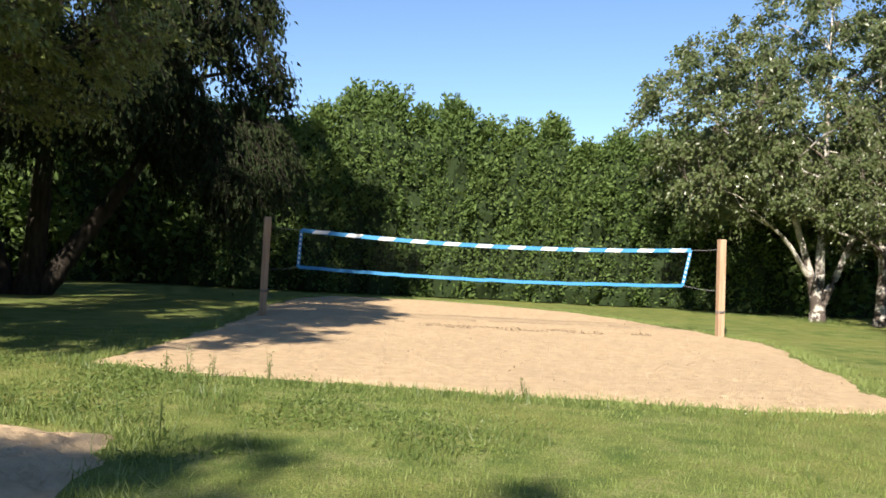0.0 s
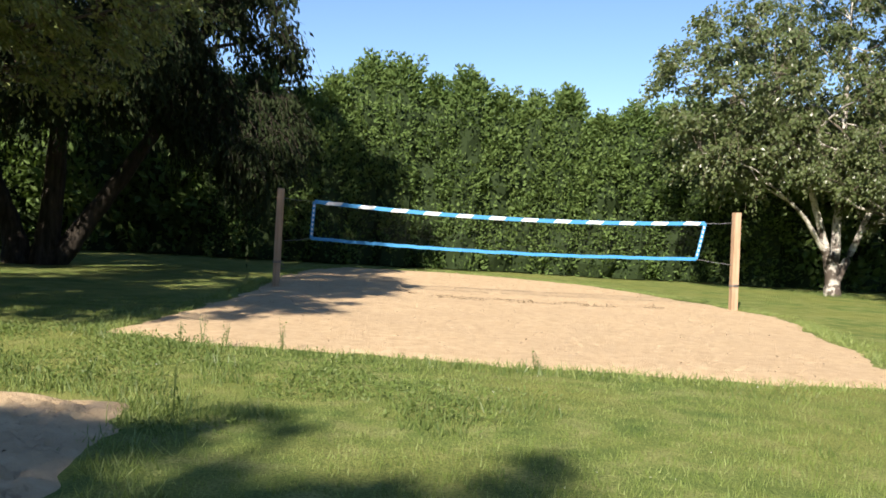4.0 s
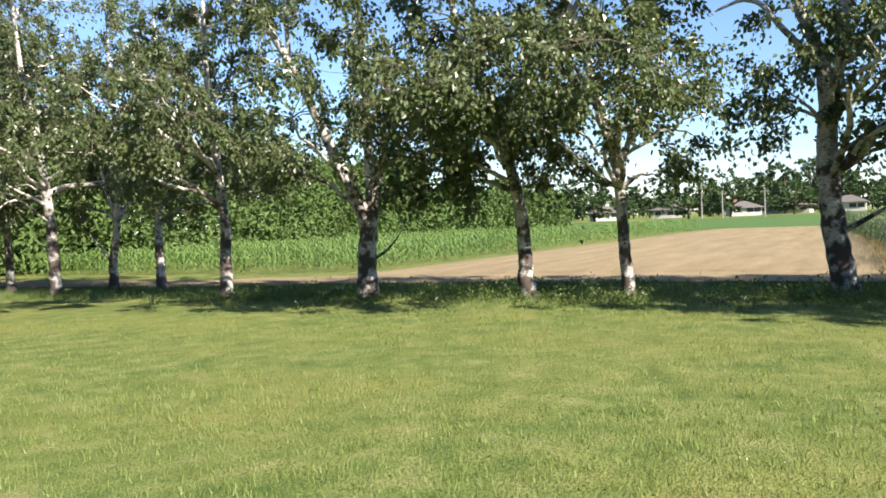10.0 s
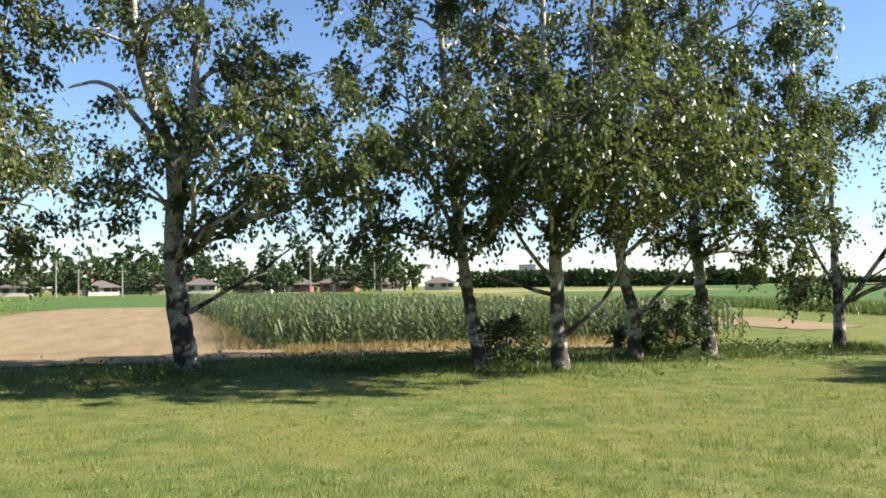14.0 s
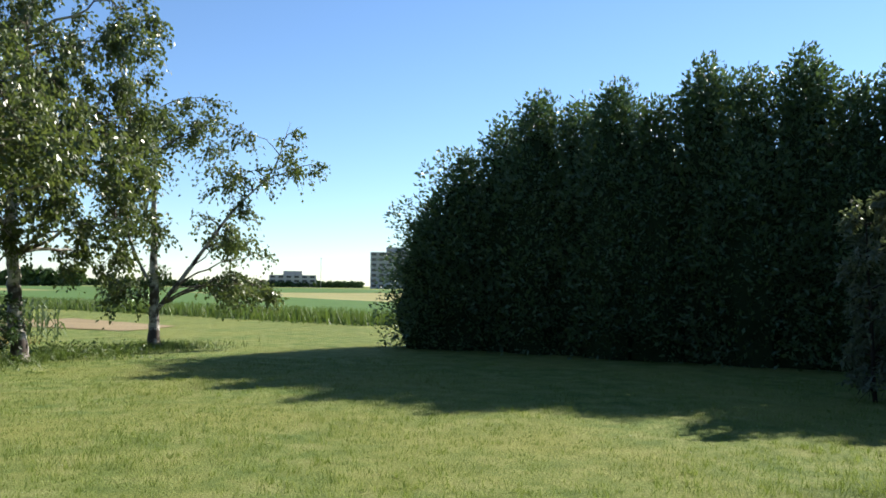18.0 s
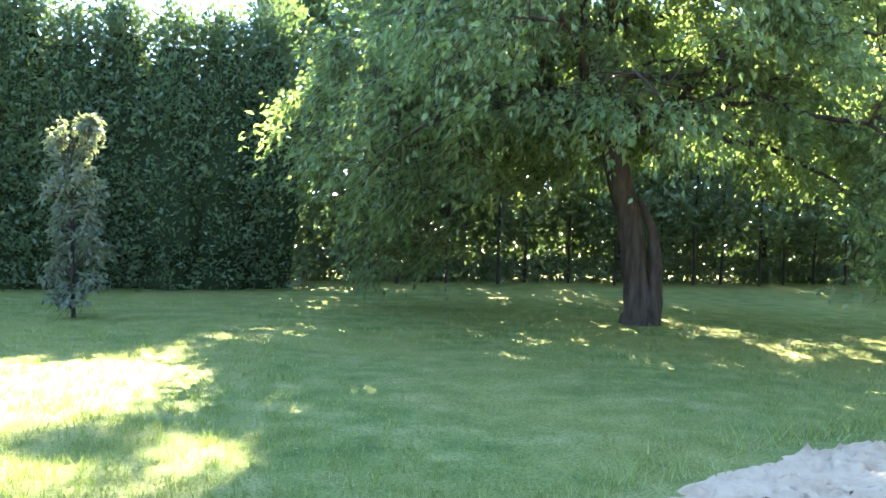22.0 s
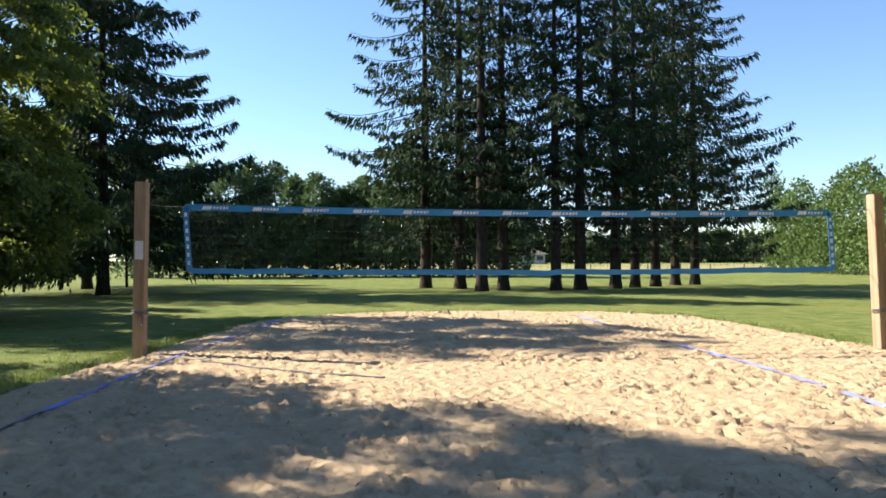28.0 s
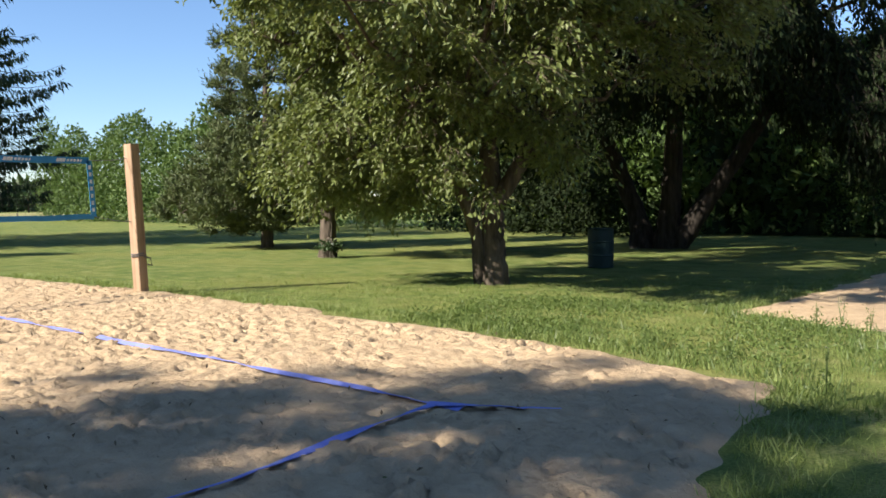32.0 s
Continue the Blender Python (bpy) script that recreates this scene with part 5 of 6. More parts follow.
def line_tape(points, label, half=0.03, seed=1, sink=0.0):
    """A webbing line lying on the sand, a little twisted, here and there under it."""
    r = rng(seed)
    pts = np.array(points, float)
    d = np.concatenate([[0], np.cumsum(np.linalg.norm(np.diff(pts, axis=0), axis=1))])
    s = np.linspace(0, d[-1], max(8, int(d[-1] / 0.12)))
    x, y = np.interp(s, d, pts[:, 0]), np.interp(s, d, pts[:, 1])
    x, y = x + 0.025 * value_noise(s, s * 0, 1.1, seed), y + 0.025 * value_noise(s, s * 0, 1.1, seed + 1)
    z = near_sand(x, y)
    z = np.maximum(z, np.convolve(np.pad(z, 3, "edge"), np.ones(7) / 7, "valid")) + 0.022 - sink * np.clip(value_noise(s, s * 0, 1.4, seed + 2) - 0.1, 0, 1)
    path = np.stack([x, y, z], -1)
    way = np.gradient(path, axis=0)
    way /= np.linalg.norm(way, axis=1)[:, None]
    roll = 0.5 * value_noise(s, s * 0, 0.5, seed + 3)
    side = np.stack([-way[:, 1], way[:, 0], roll], -1)
    side /= np.linalg.norm(side, axis=1)[:, None]
    g = Geo()
    ribbon(g, path, side, half * 1.0, 0.0025)
    return tagged(part("court_line", g, TAPE), label, "court line", "court boundary lines")


line_tape([(-3.72, 4.36), (-6.4, 4.3), (-8.6, 4.22)], "blue webbing side line lying on sunlit sand", 0.032, 3, 0.03)
line_tape([(-8.9, 4.2), (-10.3, 4.2), (-16.2, 3.82), (-20.1, 3.64)], "blue webbing side line mostly buried in sand", 0.024, 9, 0.35)
line_tape([(-3.9, 4.3), (-3.83, 3.35), (-3.72, 2.5), (-3.7, 0.5), (-3.78, -1.5), (-3.83, -2.5), (-3.86, -3.3)], "blue webbing end line lying on shaded sand", 0.027, 4, 0.02)
line_tape([(-3.35, -3.39), (-3.85, -3.28), (-5.25, -3.4), (-7.9, -3.58), (-10.4, -3.62), (-12.2, -3.58), (-20.0, -3.3)], "blue webbing side line partly under the sand", 0.026, 5, 0.03)
line_tape([(-3.95, 4.28), (-3.6, 4.47), (-3.38, 4.56)], "blue webbing corner end pegged out beside the line", 0.045, 6)
for pts, seed in (([(-3.4, 4.55), (-3.3, 4.62), (-3.18, 4.68)], 7), ([(-3.36, -3.39), (-3.2, -3.41), (-3.08, -3.38)], 8)):
    line_tape(pts, "thin cord that pegs a corner of the court", 0.006, seed)

# added flecks draw two creases across the far court; dry litter scattered over both
LITTER = flat_mat("dry_litter", (0.12, 0.085, 0.05), (0.2, 0.15, 0.09), 30, 0.9)
r = rng(61)
np.random.seed(62)
far_sand = sand_height(SAND_FAR, 20, 0.5)
u = r.uniform(0, 1, 1500)
lx = -1.1 + 6.4 * u
ly = 19.85 + 0.075 * (lx - 1.9) ** 2 + 0.2 * value_noise(lx, lx * 0, 2.0, 63) - np.where(r.uniform(0, 1, 1500) < 0.5, 0.0, 0.5) + r.normal(0, 0.035, 1500)
keep = value_noise(lx, ly, 0.35, 64) > 0.0
sx, sy = r.uniform(-4.5, 7.5, 700), r.uniform(9.6, 30, 700)
ok = inside(SAND_FAR, sx, sy) > 0.3
lx, ly = np.concatenate([lx[keep], sx[ok]]), np.concatenate([ly[keep], sy[ok]])
g = Geo()
g.leaves(np.stack([lx, ly, far_sand(lx, ly) + 0.012], -1), 0.045, 0.4, 1.5, 0.0)
tagged(part("dry_litter", g, LITTER), "dark flecks added along two creases, and dry leaf litter strewn over tan sand", "litter", kind="stuff")
sx, sy = r.uniform(-22, -1.5, 900), r.uniform(-4.5, 7.2, 900)
ok = inside(SAND_NEAR, sx, sy) > 0.25
g = Geo()
g.leaves(np.stack([sx, sy, near_sand(sx, sy) + 0.015], -1)[ok], 0.045, 0.4, 1.5, 0.0)
tagged(part("dry_litter", g, LITTER), "small dry leaves on trampled sand", "litter", kind="stuff")
# made-up dark cord, half sunk, for a shaded crease beside a net post
g = Geo()
c = np.array([(-12.5, -4.0), (-12.05, -3.5), (-11.4, -2.75), (-10.9, -2.15), (-10.35, -1.3), (-9.95, -0.5)])
k = np.linspace(0, 5, 60)
c = np.stack([np.interp(k, np.arange(6), c[:, 0]), np.interp(k, np.arange(6), c[:, 1])], -1)
g.tube(np.column_stack([c, near_sand(c[:, 0], c[:, 1]) + 0.012]), 0.013 + 0.004 * np.sin(k * 9), 6, 0.1)
tagged(part("cord", g, ROPE, soft=True), "dark cord shape added for a shaded crease in trampled sand", "cord")

# white stake in the grass
stake = thing("marker_stake", at(-7.9, -5.5), "small white marker stake with a torn flag in grass", "stake")
g = Geo()
g.tube([(0, 0, -0.05), (0.01, 0, 0.1), (0.02, 0.01, 0.2)], [0.008, 0.008, 0.006], 6)
part("rod", g, WHITE, stake)
g = Geo()
ribbon(g, [(0.0, 0, 0.1), (0.05, 0.02, 0.11), (0.09, 0.02, 0.08)], (0, 0, 1), 0.035, 0.002)
part("flag", g, WHITE, stake)

# rubbish barrel in the shade
GREEN = flat_mat("dark_green_barrel", (0.01, 0.028, 0.027), (0.016, 0.036, 0.034), 4, 0.6)
barrel = thing("rubbish_barrel", at(-9.9, 16.6), "dark green ribbed metal rubbish barrel standing in shade", "barrel")
g = Geo()
prof = [(0.0, 0.27), (0.02, 0.29), (0.27, 0.29), (0.29, 0.3), (0.31, 0.29), (0.58, 0.29), (0.6, 0.3), (0.62, 0.29), (0.86, 0.29), (0.88, 0.3), (0.9, 0.28), (0.86, 0.27), (0.1, 0.27), (0.1, 0.01)]
g.tube([(0, 0, z + 0.0001 * k) for k, (z, r) in enumerate(prof)], [r for z, r in prof], 28)
body = part("drum", g, GREEN, barrel)


# ---- crops, weeds, grass ----
def corn(name, xs, ys, height, leaves, mat, label, seed, stalks=True):
    """Corn plants: a stalk and arching leaves on two sides, tassel at the top."""
    r = rng(seed)
    np.random.seed(seed)
    n = len(xs)
    g = Geo()
    H = height * r.uniform(0.85, 1.1, n)
    z0 = gz(xs, ys)
    base = np.stack([xs, ys, z0], -1)
    if stalks:
        w = 0.014
        for a in (0, math.pi / 2):
            o = np.array([math.cos(a) * w, math.sin(a) * w, 0])
            topo = base + np.stack([0 * H, 0 * H, H], -1)
            g.quads(np.stack([base - o, base + o, topo + o * 0.4, topo - o * 0.4], 1), np.arange(4 * n).reshape(-1, 4))
    az = r.uniform(0, np.pi, n)
    for k in range(leaves):
        f = (k + 0.7) / leaves
        a = az + (k % 2) * np.pi + r.normal(0, 0.35, n)
        L = (0.18 + 0.17 * height) * r.uniform(0.7, 1.25, n) * (1.1 - 0.5 * abs(f - 0.5))
        d = np.stack([np.cos(a), np.sin(a), 0 * a], -1)
        s = np.stack([-np.sin(a), np.cos(a), 0 * a], -1) * 0.03
        p0 = base + np.stack([0 * H, 0 * H, H * f * 0.95], -1)
        up_ = np.stack([0 * a, 0 * a, L], -1)
        p1 = p0 + d * L[:, None] * 0.45 + up_ * r.uniform(0.3, 0.6, (n, 1))
        p2 = p0 + d * L[:, None] * 0.95 + up_ * r.uniform(-0.35, 0.3, (n, 1))
        g.quads(np.stack([p0 - s * 0.5, p0 + s * 0.5, p1 + s, p1 - s], 1), np.arange(4 * n).reshape(-1, 4))
        g.quads(np.stack([p1 - s, p1 + s, p2 + s * 0.1, p2 - s * 0.1], 1), np.arange(4 * n).reshape(-1, 4))
    return tagged(part(name, g, mat), label, "corn", kind="stuff")


r = rng(9)
rows_x, rows_y = [], []
for y in np.arange(-1.9, -14, -0.7):
    front = 20.3 + 0.13 * (y + 1.9)
    x = np.concatenate([np.arange(front, 26, 0.17), np.arange(26, 75, 0.3 if y > -4 else 0.8)])
    rows_x.append(x + r.normal(0, 0.05, len(x))), rows_y.append(y + 0.045 * (x - 20) * (1 if y > -3 else 0.6) + r.normal(0, 0.06, len(x)))
corn("tall_corn", np.concatenate(rows_x), np.concatenate(rows_y), 1.0, 11, CORN_LEAF, "block of tall green corn with arching leaves", 101)
rows_x, rows_y = [], []
for x in np.arange(24.5, 70, 0.9):
    y = np.arange(14.6 - 0.09 * (x - 23), 34, 0.28 if x < 40 else 0.6)
    rows_y.append(y + r.normal(0, 0.05, len(y))), rows_x.append(x + r.normal(0, 0.06, len(y)))
corn("young_corn", np.concatenate(rows_x), np.concatenate(rows_y), 0.9, 7, YOUNG_CORN, "young corn in rows beside bare earth", 102, False)


def tufts(name, x, y, height, lean, width, mat, label, seed, kind="stuff", category="grass"):
    """Grass blades: a narrow quad each, bent to one side."""
    q = rng(seed)
    n = len(x)
    h = height * q.uniform(0.5, 1.3, n) if np.isscalar(height) else height
    a = q.uniform(0, 2 * np.pi, n)
    b = np.stack([x, y, gz(x, y) - 0.01], -1)
    side = np.stack([np.cos(a), np.sin(a), 0 * a], -1) * width * q.uniform(0.6, 1.3, (n, 1))
    a2 = q.uniform(0, 2 * np.pi, n)
    over = np.stack([np.cos(a2), np.sin(a2), 0 * a], -1) * (lean * h * q.uniform(0.2, 1.4, n))[:, None]
    top = b + np.stack([0 * h, 0 * h, h], -1) + over
    g = Geo()
    g.quads(np.stack([b - side, b + side, top + side * 0.15, top - side * 0.15], 1), np.arange(4 * n).reshape(-1, 4))
    return tagged(part(name, g, mat), label, category, kind=kind)


n = 52000
rad = 3.2 + 14 * r.uniform(0, 1, n) ** 1.2
th = r.uniform(0, 2 * np.pi, n)
cx, cy = rad * np.sin(th), rad * np.cos(th)
tall = 0.046 + 0.018 * value_noise(cx, cy, 1.3, 78) + 0.014 * r.uniform(-1, 1, n)
m = 7
x = np.repeat(cx, m) + r.normal(0, 0.035, n * m)
y = np.repeat(cy, m) + r.normal(0, 0.035, n * m)
h = np.repeat(tall, m) * r.uniform(0.6, 1.3, n * m)
edge = np.maximum(inside(SAND_NEAR, x, y), inside(SAND_FAR, x, y)) + 0.25 * value_noise(x, y, 0.6, 77)
keep = (edge < 0.0) & (x < 14.5) & (y > -15.2)
x, y, h = x[keep], y[keep], h[keep]
tufts("grass_blades", x, y, np.clip(h, 0.02, 0.12), 0.5, 0.004, BLADE, "short mown grass blades", 103)
# clover heads
CLOVER = flat_mat("white_clover", (0.7, 0.68, 0.62), (0.55, 0.55, 0.45), 30, 0.8)
n = 600
rad, th = 4 + 8 * r.uniform(0, 1, n), r.uniform(0, 2 * np.pi, n)
x, y = rad * np.sin(th), rad * np.cos(th)
keep = (np.maximum(inside(SAND_NEAR, x, y), inside(SAND_FAR, x, y)) < -0.1) & (value_noise(x, y, 1.6, 90) > 0.0)
g = Geo()
g.leaves(np.stack([x, y, gz(x, y) + 0.05], -1)[keep], 0.01, 0.9, 1.5, 0)
tagged(part("clover_heads", g, CLOVER), "small white clover heads in the lawn", "clover", kind="stuff")
# longer grass on the sand edges and between the courts
n = 26000
x, y = r.uniform(-7, 7, n), r.uniform(6, 11, n)
e = np.maximum(inside(SAND_NEAR, x, y), inside(SAND_FAR, x, y))
keep = (e < 0.02) & ((e > -0.5) | (value_noise(x, y, 0.7, 79) > 0.45)) & (x < 1 + 3 * r.uniform(0, 1, n))
x, y = x[keep], y[keep]
tufts("rough_grass", x, y, 0.11, 0.6, 0.006, WEED, "longer rough grass and weeds along the sand", 104)
# low leafy weeds in clumps between the courts
np.random.seed(110)
n = 1700
cx, cy = r.uniform(-7.5, 1.5, n), r.uniform(5.8, 10.5, n)
e = np.maximum(inside(SAND_NEAR, cx, cy), inside(SAND_FAR, cx, cy))
keep = (e < -0.05) & (value_noise(cx, cy, 1.1, 93) + r.normal(0, 0.35, n) > 0.25 * (cx + 3.0))
cx, cy = np.repeat(cx[keep], 24), np.repeat(cy[keep], 24)
x, y = cx + r.normal(0, 0.13, len(cx)), cy + r.normal(0, 0.13, len(cx))
g = Geo()
g.leaves(np.stack([x, y, gz(x, y) + abs(r.normal(0.0, 0.04, len(x)))], -1), 0.045, 0.45, 0.7, -0.3)
tagged(part("leafy_weeds", g, CLOVER_LEAF), "low broad-leaved weeds in the grass between the courts", "weeds", kind="stuff")
n = 1500
cx, cy = 14.9 + r.normal(0, 0.9, n), r.uniform(-12.5, 14, n)
keep = value_noise(cx, cy, 1.3, 94) + r.normal(0, 0.3, n) > 0.15
cx, cy = np.repeat(cx[keep], 22), np.repeat(cy[keep], 22)
x, y = cx + r.normal(0, 0.14, len(cx)), cy + r.normal(0, 0.16, len(cx))
g = Geo()
g.leaves(np.stack([x, y, gz(x, y) + abs(r.normal(0.05, 0.1, len(x)))], -1), 0.075, 0.5, 0.7, -0.3)
tagged(part("leafy_weeds", g, WEED), "knee-high leafy weeds in the shade of the birch row", "weeds", kind="stuff")
# tufts that lean over the sand's edge
ex, ey = [], []
for poly in (SAND_NEAR, SAND_FAR):
    for (ax, ay), (bx_, by_) in zip(poly, poly[1:] + poly[:1]):
        m = int(300 * math.hypot(bx_ - ax, by_ - ay))
        t_, o = r.uniform(0, 1, m), r.normal(-0.12, 0.16, m)
        L = math.hypot(bx_ - ax, by_ - ay)
        ex.append(ax + (bx_ - ax) * t_ - (by_ - ay) / L * o), ey.append(ay + (by_ - ay) * t_ + (bx_ - ax) / L * o)
ex, ey = np.concatenate(ex), np.concatenate(ey)
e = np.maximum(inside(SAND_NEAR, ex, ey), inside(SAND_FAR, ex, ey)) + 0.2 * value_noise(ex, ey, 0.5, 91)
keep = (e < 0.16) & (value_noise(ex, ey, 0.35, 92) > -0.45)
tufts("edge_grass", ex[keep], ey[keep], 0.085, 0.8, 0.006, BLADE, "ragged grass leaning over the edge of the sand", 108)
# tall grass at the feet of the birches
bx, by = [], []
for cx, cy in ((14.6, 5.35), (15.2, 0.15), (14.2, -4.9), (13.3, -6.15), (14.5, -8.3), (14.4, -9.85), (15.1, -13.7), (14.5, 8.8), (14.5, 12.45), (14.4, 3.5), (17.1, 16.9), (17.6, 19.3), (16.2, 20), (17.1, 25.2), (13.7, 30)):
    m = 3000 if cy == -13.7 else 900
    rr, aa = abs(r.normal(0, 0.75, m)), r.uniform(0, 2 * np.pi, m)
    bx.append(cx + rr * np.cos(aa)), by.append(cy + 1.4 * rr * np.sin(aa))
bx, by = np.concatenate(bx), np.concatenate(by)
m = 14000
bx, by = np.concatenate([bx, r.uniform(14.6, 17.6, m)]), np.concatenate([by, r.uniform(-12, 24, m)])
tufts("tall_grass", bx, by, 0.15, 0.8, 0.007, WEED, "tall uncut grass along the birch row", 105)
m = 4500
sx = np.concatenate([r.uniform(18.2, 20.2, m), r.uniform(20, 45, 3000)])
sy = np.concatenate([r.uniform(-13, -2, m), -1.2 + r.normal(0, 0.35, 3000)])
tufts("dry_grass", sx, sy, 0.2, 0.6, 0.008, STRAW, "dry straw-coloured grass along the corn", 106)
m = 12000
fx = r.uniform(17, 60, m)
tufts("meadow_edge", fx, -24 - 0.2 * fx + r.normal(0, 0.7, m) * 1.2, 0.5, 0.4, 0.03, WEED, "strip of tall green meadow grass", 107)


def weed(x, y, height, seed, label):
    """An upright weed: a stem with leaves and a thin seed head."""
    np.random.seed(seed)
    root = thing("weed", at(x, y), label, "weed", "weeds by the sand")
    g = Geo()
    for k in range(3):
        d = np.random.normal(0, 0.03, 2)
        g.tube([(0, 0, -0.03), (d[0], d[1], height * 0.5), (d[0] * 1.8, d[1] * 1.8, height * np.random.uniform(0.75, 1))], [0.004, 0.003, 0.0015], 5)
    part("stem", g, WEED, root)
    g = Geo()
    z = np.random.uniform(0.03, height * 0.95, 55) * np.random.uniform(0.4, 1, 55)
    g.leaves(np.stack([np.random.normal(0, 0.022, 55), np.random.normal(0, 0.022, 55), z], -1), 0.04, 0.3, 0.4, 0.0)
    part("leaves", g, WEED, root)


for n, (x, y, hgt) in enumerate(((-2.9, 9.85, 0.38), (-2.6, 9.75, 0.33), (-1.9, 9.6, 0.42), (-3.2, 9.95, 0.3), (-2.2, 6.5, 0.4), (-2.0, 6.2, 0.45), (-3.1, 7.25, 0.3), (-2.6, 7.0, 0.35), (1.0, 9.35, 0.25), (-4.0, 7.4, 0.35))):
    weed(x, y, hgt, 200 + n, "green upright weed at the edge of the sand")


def bush(x, y, s, seed):
    build_tree("bush", at(x, y), "low dark leafy bush at the foot of a birch", "bush", [[(0, 0, -0.05, 0.03), (0.05, 0, 0.5, 0.02), (0.1, 0, 1.0, 0.006)]],
               [(0, 0, 0.55 * s, 0.7 * s, 0.7 * s, 0.5 * s)], 34, 40, (0.13, 0.13, 0.12), 0.09, (TWIG, FAR_LEAF), 0.6, 0.3, 0.2, 0, limbs=8, limb_r=0.012, seed=seed)


for n, (x, y, s) in enumerate(((14.4, -5.6, 0.9), (14.5, -9.0, 1.3), (14.9, -8.6, 0.8), (-17.6, 15.2, 0.45))):
    bush(x, y, s, 300 + n)


# ---- distance ----
PLASTER = flat_mat("white_siding", (0.5, 0.48, 0.45), (0.38, 0.36, 0.34), 0.6, 0.8)
BRICKRED = flat_mat("red_brick_wall", (0.26, 0.11, 0.08), (0.33, 0.15, 0.11), 1.5, 0.85)
SHINGLE = flat_mat("brown_grey_shingles", (0.11, 0.1, 0.09), (0.17, 0.15, 0.135), 1.2, 0.9)
GLASS = flat_mat("dark_window_glass", (0.03, 0.035, 0.04), (0.05, 0.055, 0.06), 1, 0.12, 0, 0.5)
CONCRETE = flat_mat("pale_concrete", (0.42, 0.4, 0.38), (0.34, 0.33, 0.32), 0.3, 0.85)


def bungalow(x, y, turn, w, d, wall, label, high=2.4):
    root = thing("house", Matrix.Translation(at(x, y)) @ Matrix.Rotation(radians(turn), 4, "Z"), label, "house", "houses beyond the fields")
    g = Geo()
    g.box((-d / 2, -w / 2, -0.2), (d / 2, w / 2, high))
    wl = part("wall", g, wall, root)
    g = Geo()
    e, hh = 1.0, 2.0
    a, b = d / 2 + e, w / 2 + e
    g.quads([(-a, -b, high), (a, -b, high), (a, b, high), (-a, b, high), (0, -b + a * 0.9, high + hh), (0, b - a * 0.9, high + hh)],
            [(0, 1, 4, 4), (1, 2, 5, 4), (2, 3, 5, 5), (3, 0, 4, 5)])
    rf = part("roof", g, SHINGLE, root)
    g = Geo()
    g.box((0.3, w * 0.2, high + 0.6), (0.9, w * 0.2 + 0.8, high + 2.5))
    part("chimney", g, BRICKRED, rf)
    for k in (-0.36, -0.12, 0.3):
        g = Geo()
        g.box((-d / 2 - 0.04, k * w - 0.9, 1.0), (-d / 2 + 0.02, k * w + 0.9, 2.2))
        part("window", g, GLASS, root)
    g = Geo()
    g.box((-d / 2 - 0.05, 0.08 * w - 0.5, 0), (-d / 2 + 0.02, 0.08 * w + 0.5, 2.1))
    part("door", g, PLASTER, root)
    return root


for n, (azi, dist, w, wall, lab) in enumerate(((75.5, 205, 9.5, PLASTER, "white bungalow with a brown roof"), (79.5, 200, 8.8, PLASTER, "white bungalow with a low brown roof"), (84.2, 200, 8.2, PLASTER, "pale house beside trees"),
                                               (87.0, 195, 12.2, PLASTER, "long pale bungalow with a wide hipped roof"), (90.4, 205, 8.8, PLASTER, "white house beyond the corn"), (93.8, 195, 10.2, PLASTER, "white bungalow with a grey hipped roof"),
                                               (96.6, 195, 11.6, BRICKRED, "red brick bungalow with white garage doors"), (99.6, 195, 10.2, BRICKRED, "brick bungalow with a wide grey roof"), (103.0, 200, 8.2, PLASTER, "white house half behind trees"),
                                               (106.5, 215, 9.5, PLASTER, "pale house among trees"), (277, 190, 10.2, PLASTER, "pale house far beyond the spruces"), (281.5, 195, 9.5, PLASTER, "white house far beyond the spruces"), (273.5, 200, 8.8, BRICKRED, "brick house far beyond the spruces"))):
    a = radians(azi)
    dist *= (1.2, 1.34, 1.24, 1.38, 1.28)[n % 5]
    bungalow(dist * math.sin(a), dist * math.cos(a), 90 - azi + r.uniform(-14, 14), w, 8, wall, lab, (2.3, 2.6, 2.2)[n % 3])


def block(x, y, turn, w, d, h, storeys, cols, label):
    root = thing("tower_block", Matrix.Translation(at(x, y)) @ Matrix.Rotation(radians(turn), 4, "Z"), label, "building", "far buildings")
    g = Geo()
    g.box((-d / 2, -w / 2, -0.3), (d / 2, w / 2, h))
    part("wall", g, CONCRETE, root)
    g = Geo()
    g.box((-d / 4, -w / 5, h), (d / 4, w / 5, h + 3))
    part("roof_house", g, CONCRETE, root)
    for s in range(storeys):
        for c in range(cols):
            g = Geo()
            y0, z0 = -w / 2 + (c + 0.2) * w / cols, (s + 0.3) * h / storeys
            g.box((-d / 2 - 0.15, y0, z0), (-d / 2 + 0.1, y0 + 0.6 * w / cols, z0 + 0.5 * h / storeys))
            part("window", g, GLASS, root)


for azi, dist, w, h, st, cl_, lab in ((148.4, 480, 30, 21, 7, 7, "grey concrete tower block seen far across the fields"), (141.3, 620, 34, 9, 3, 6, "low brown office building far across the fields"), (112.6, 480, 24, 10, 3, 7, "white three-storey building with many windows")):
    a = radians(azi)
    block(dist * math.sin(a), dist * math.cos(a), 90 - azi, w, 16, h, st, cl_, lab)


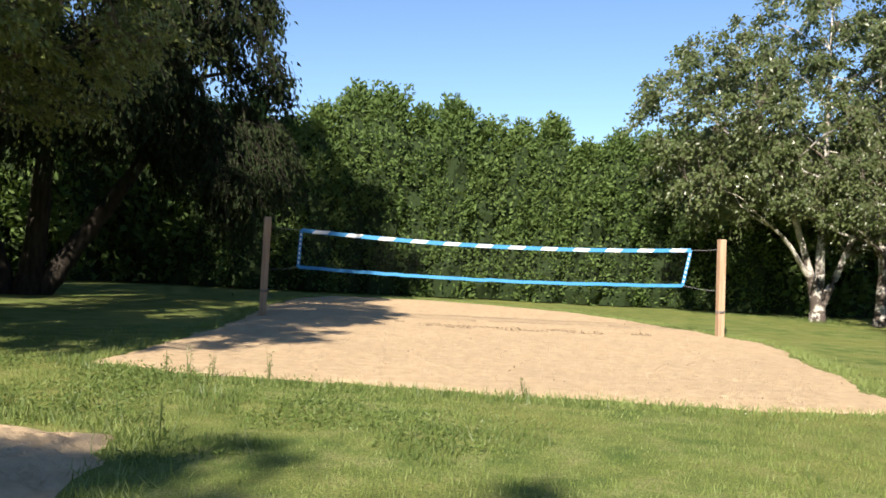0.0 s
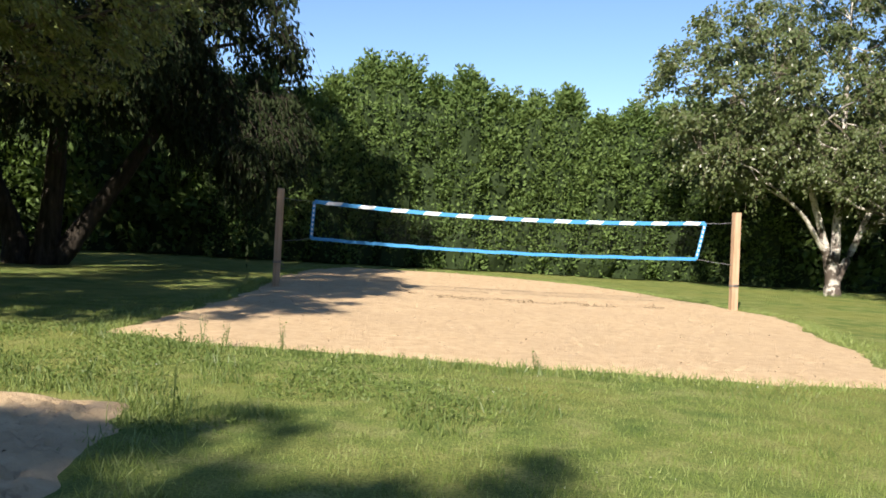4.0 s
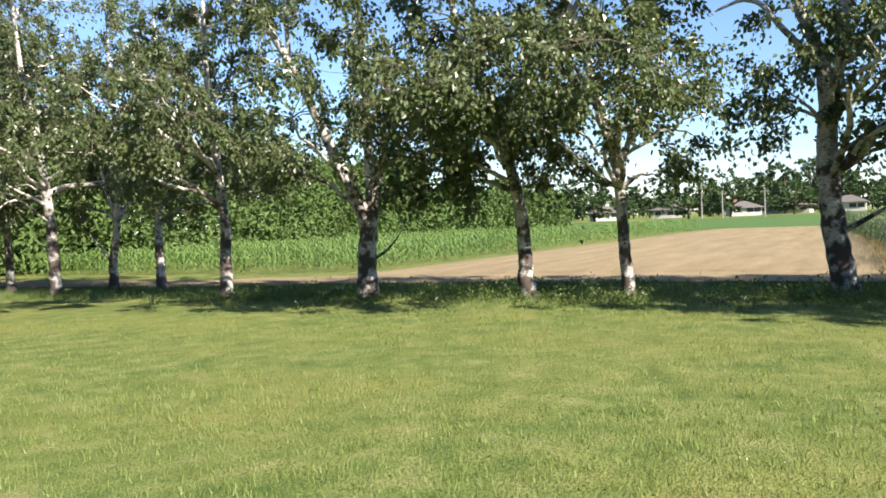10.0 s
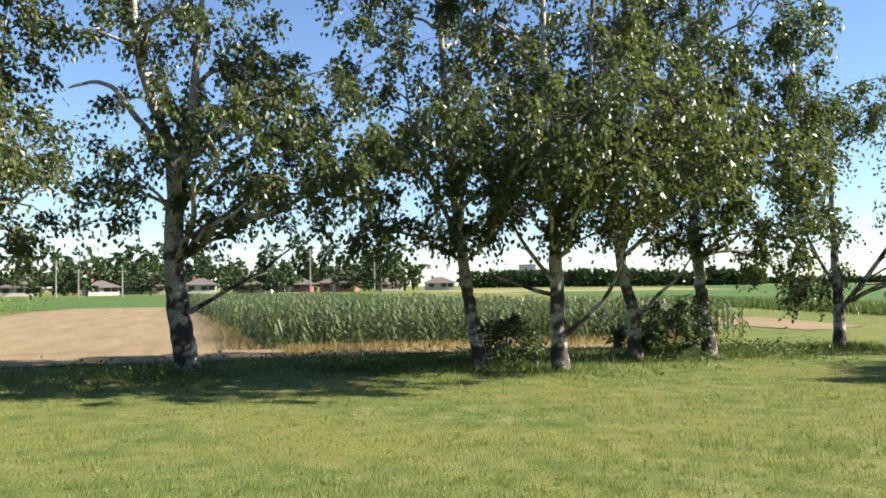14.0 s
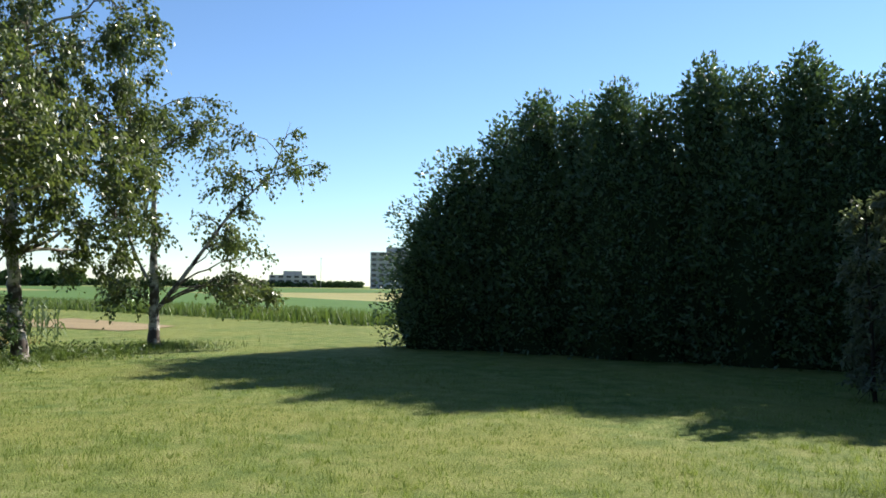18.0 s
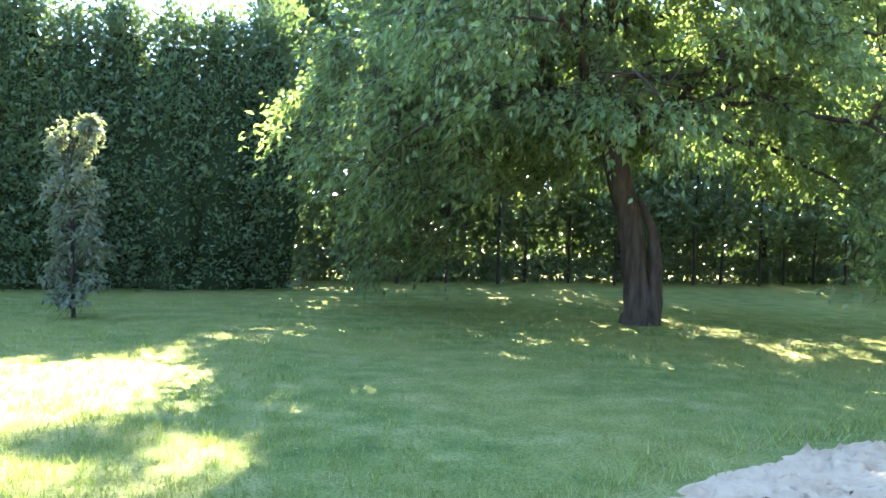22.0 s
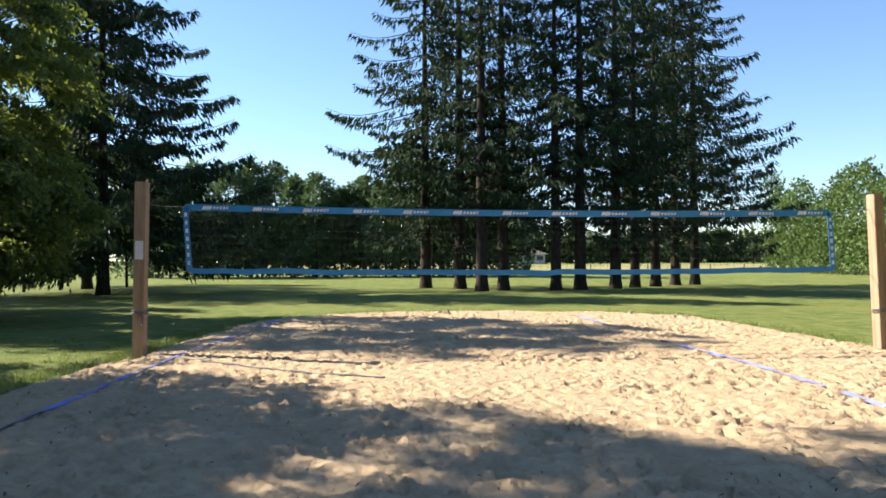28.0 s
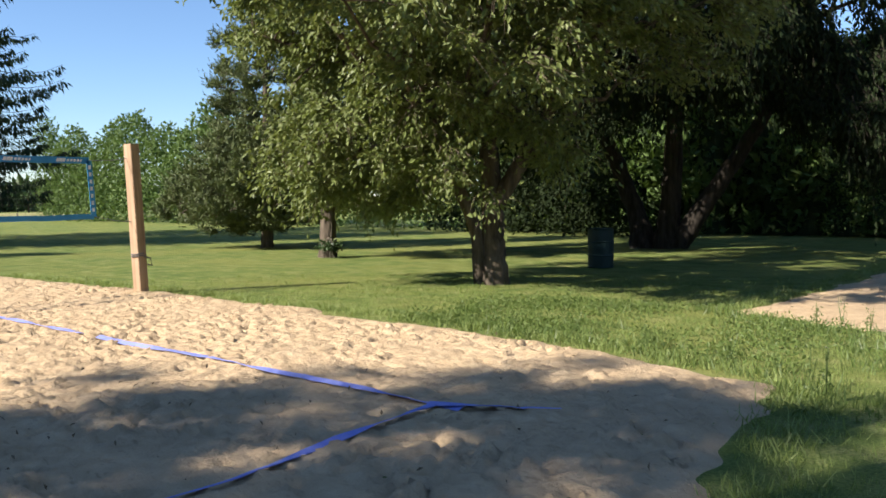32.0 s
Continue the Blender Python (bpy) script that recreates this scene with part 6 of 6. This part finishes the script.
def far_tree(place, h, w, seed, leaf=0.7, count=1900):
    return build_tree("far_tree", place, "round dark green tree among the distant houses", "tree", [[(0, 0, -0.3, 0.3), (0, 0, h * 0.4, 0.22), (0, 0, h * 0.8, 0.05)]],
                      [(0, 0, h * 0.58, w, w, h * 0.42), (w * 0.4, w * 0.3, h * 0.4, w * 0.7, w * 0.7, h * 0.3)], 60, count // 60, (0.7, 0.7, 0.55), leaf, (BARK, FAR_LEAF), 0.7, 0.3, 0.2, 0, pull=0.95, sag=0.2, limbs=6, limb_r=0.1, group="distant trees", seed=seed, inner=0.4)


ft = [far_tree(at(208, 24), 10, 5.5, 401), far_tree(at(204, -45), 12, 3.6, 402), far_tree(at(212, -20), 8, 5.0, 403)]
for n in range(64):
    azi = 68 + n * 0.72 + r.uniform(-0.3, 0.3)
    if n > 50:
        azi = 262 + (n - 50) * 2.3 + r.uniform(-0.6, 0.6)
    dist = r.uniform(255, 330) if n % 9 else r.uniform(205, 225)
    a = radians(azi)
    copy_thing(ft[n % 3], scaled(dist * math.sin(a), dist * math.cos(a), r.uniform(0, 360), r.uniform(0.9, 1.5), r.uniform(0.9, 1.65) if n % 9 else 0.7))
for a0, a1, dist, hgt in ((108, 128, 420, 8), (128, 146, 620, 3.5), (255, 300, 260, 8), (50, 70, 260, 10)):
    a0, a1 = radians(a0), radians(a1)
    joined_hedge("far_woods", dist * math.sin(a0), dist * math.cos(a0), dist * math.sin(a1), dist * math.cos(a1), hgt, 5, 9000, 2.6, FAR_LEAF, "dark line of distant woods", int(dist))

POLE = flat_mat("grey_pole", (0.3, 0.28, 0.26), (0.22, 0.2, 0.18), 3, 0.8)
for azi, dist, hgt in ((81.6, 190, 8), (85.5, 185, 6), (97.6, 188, 10), (82.9, 192, 6), (102, 190, 9), (143.2, 430, 16)):
    a = radians(azi)
    root = thing("utility_pole", at(dist * math.sin(a), dist * math.cos(a)), "grey utility pole among the distant houses", "pole", "distant poles")
    g = Geo()
    g.tube([(0, 0, -0.3), (0, 0, hgt)], [0.17, 0.12], 8)
    part("shaft", g, POLE, root)
    g = Geo()
    g.box((-0.08, -0.9, hgt - 0.7), (0.08, 0.9, hgt - 0.55))
    part("crossarm", g, POLE, root)

FENCE = flat_mat("grey_fence_wood", (0.16, 0.13, 0.1), (0.1, 0.085, 0.07), 4, 0.9)
for azi in (268.6, 271.9, 274.8, 276.9, 281.5, 285.3, 287.4, 289.3, 291.4, 293.3):
    a = radians(azi)
    g = Geo()
    g.tube([(0, 0, -0.1), (0, 0, 0.5), (0.01, 0, 0.82), (0.01, 0, 0.85)], [0.075, 0.07, 0.065, 0.02], 7, 0.06)
    ob = tagged(part("fence_post", g, FENCE), "short grey wooden post at the edge of a field", "post", "field fence posts")
    ob.location = at(100 * math.sin(a), 100 * math.cos(a))
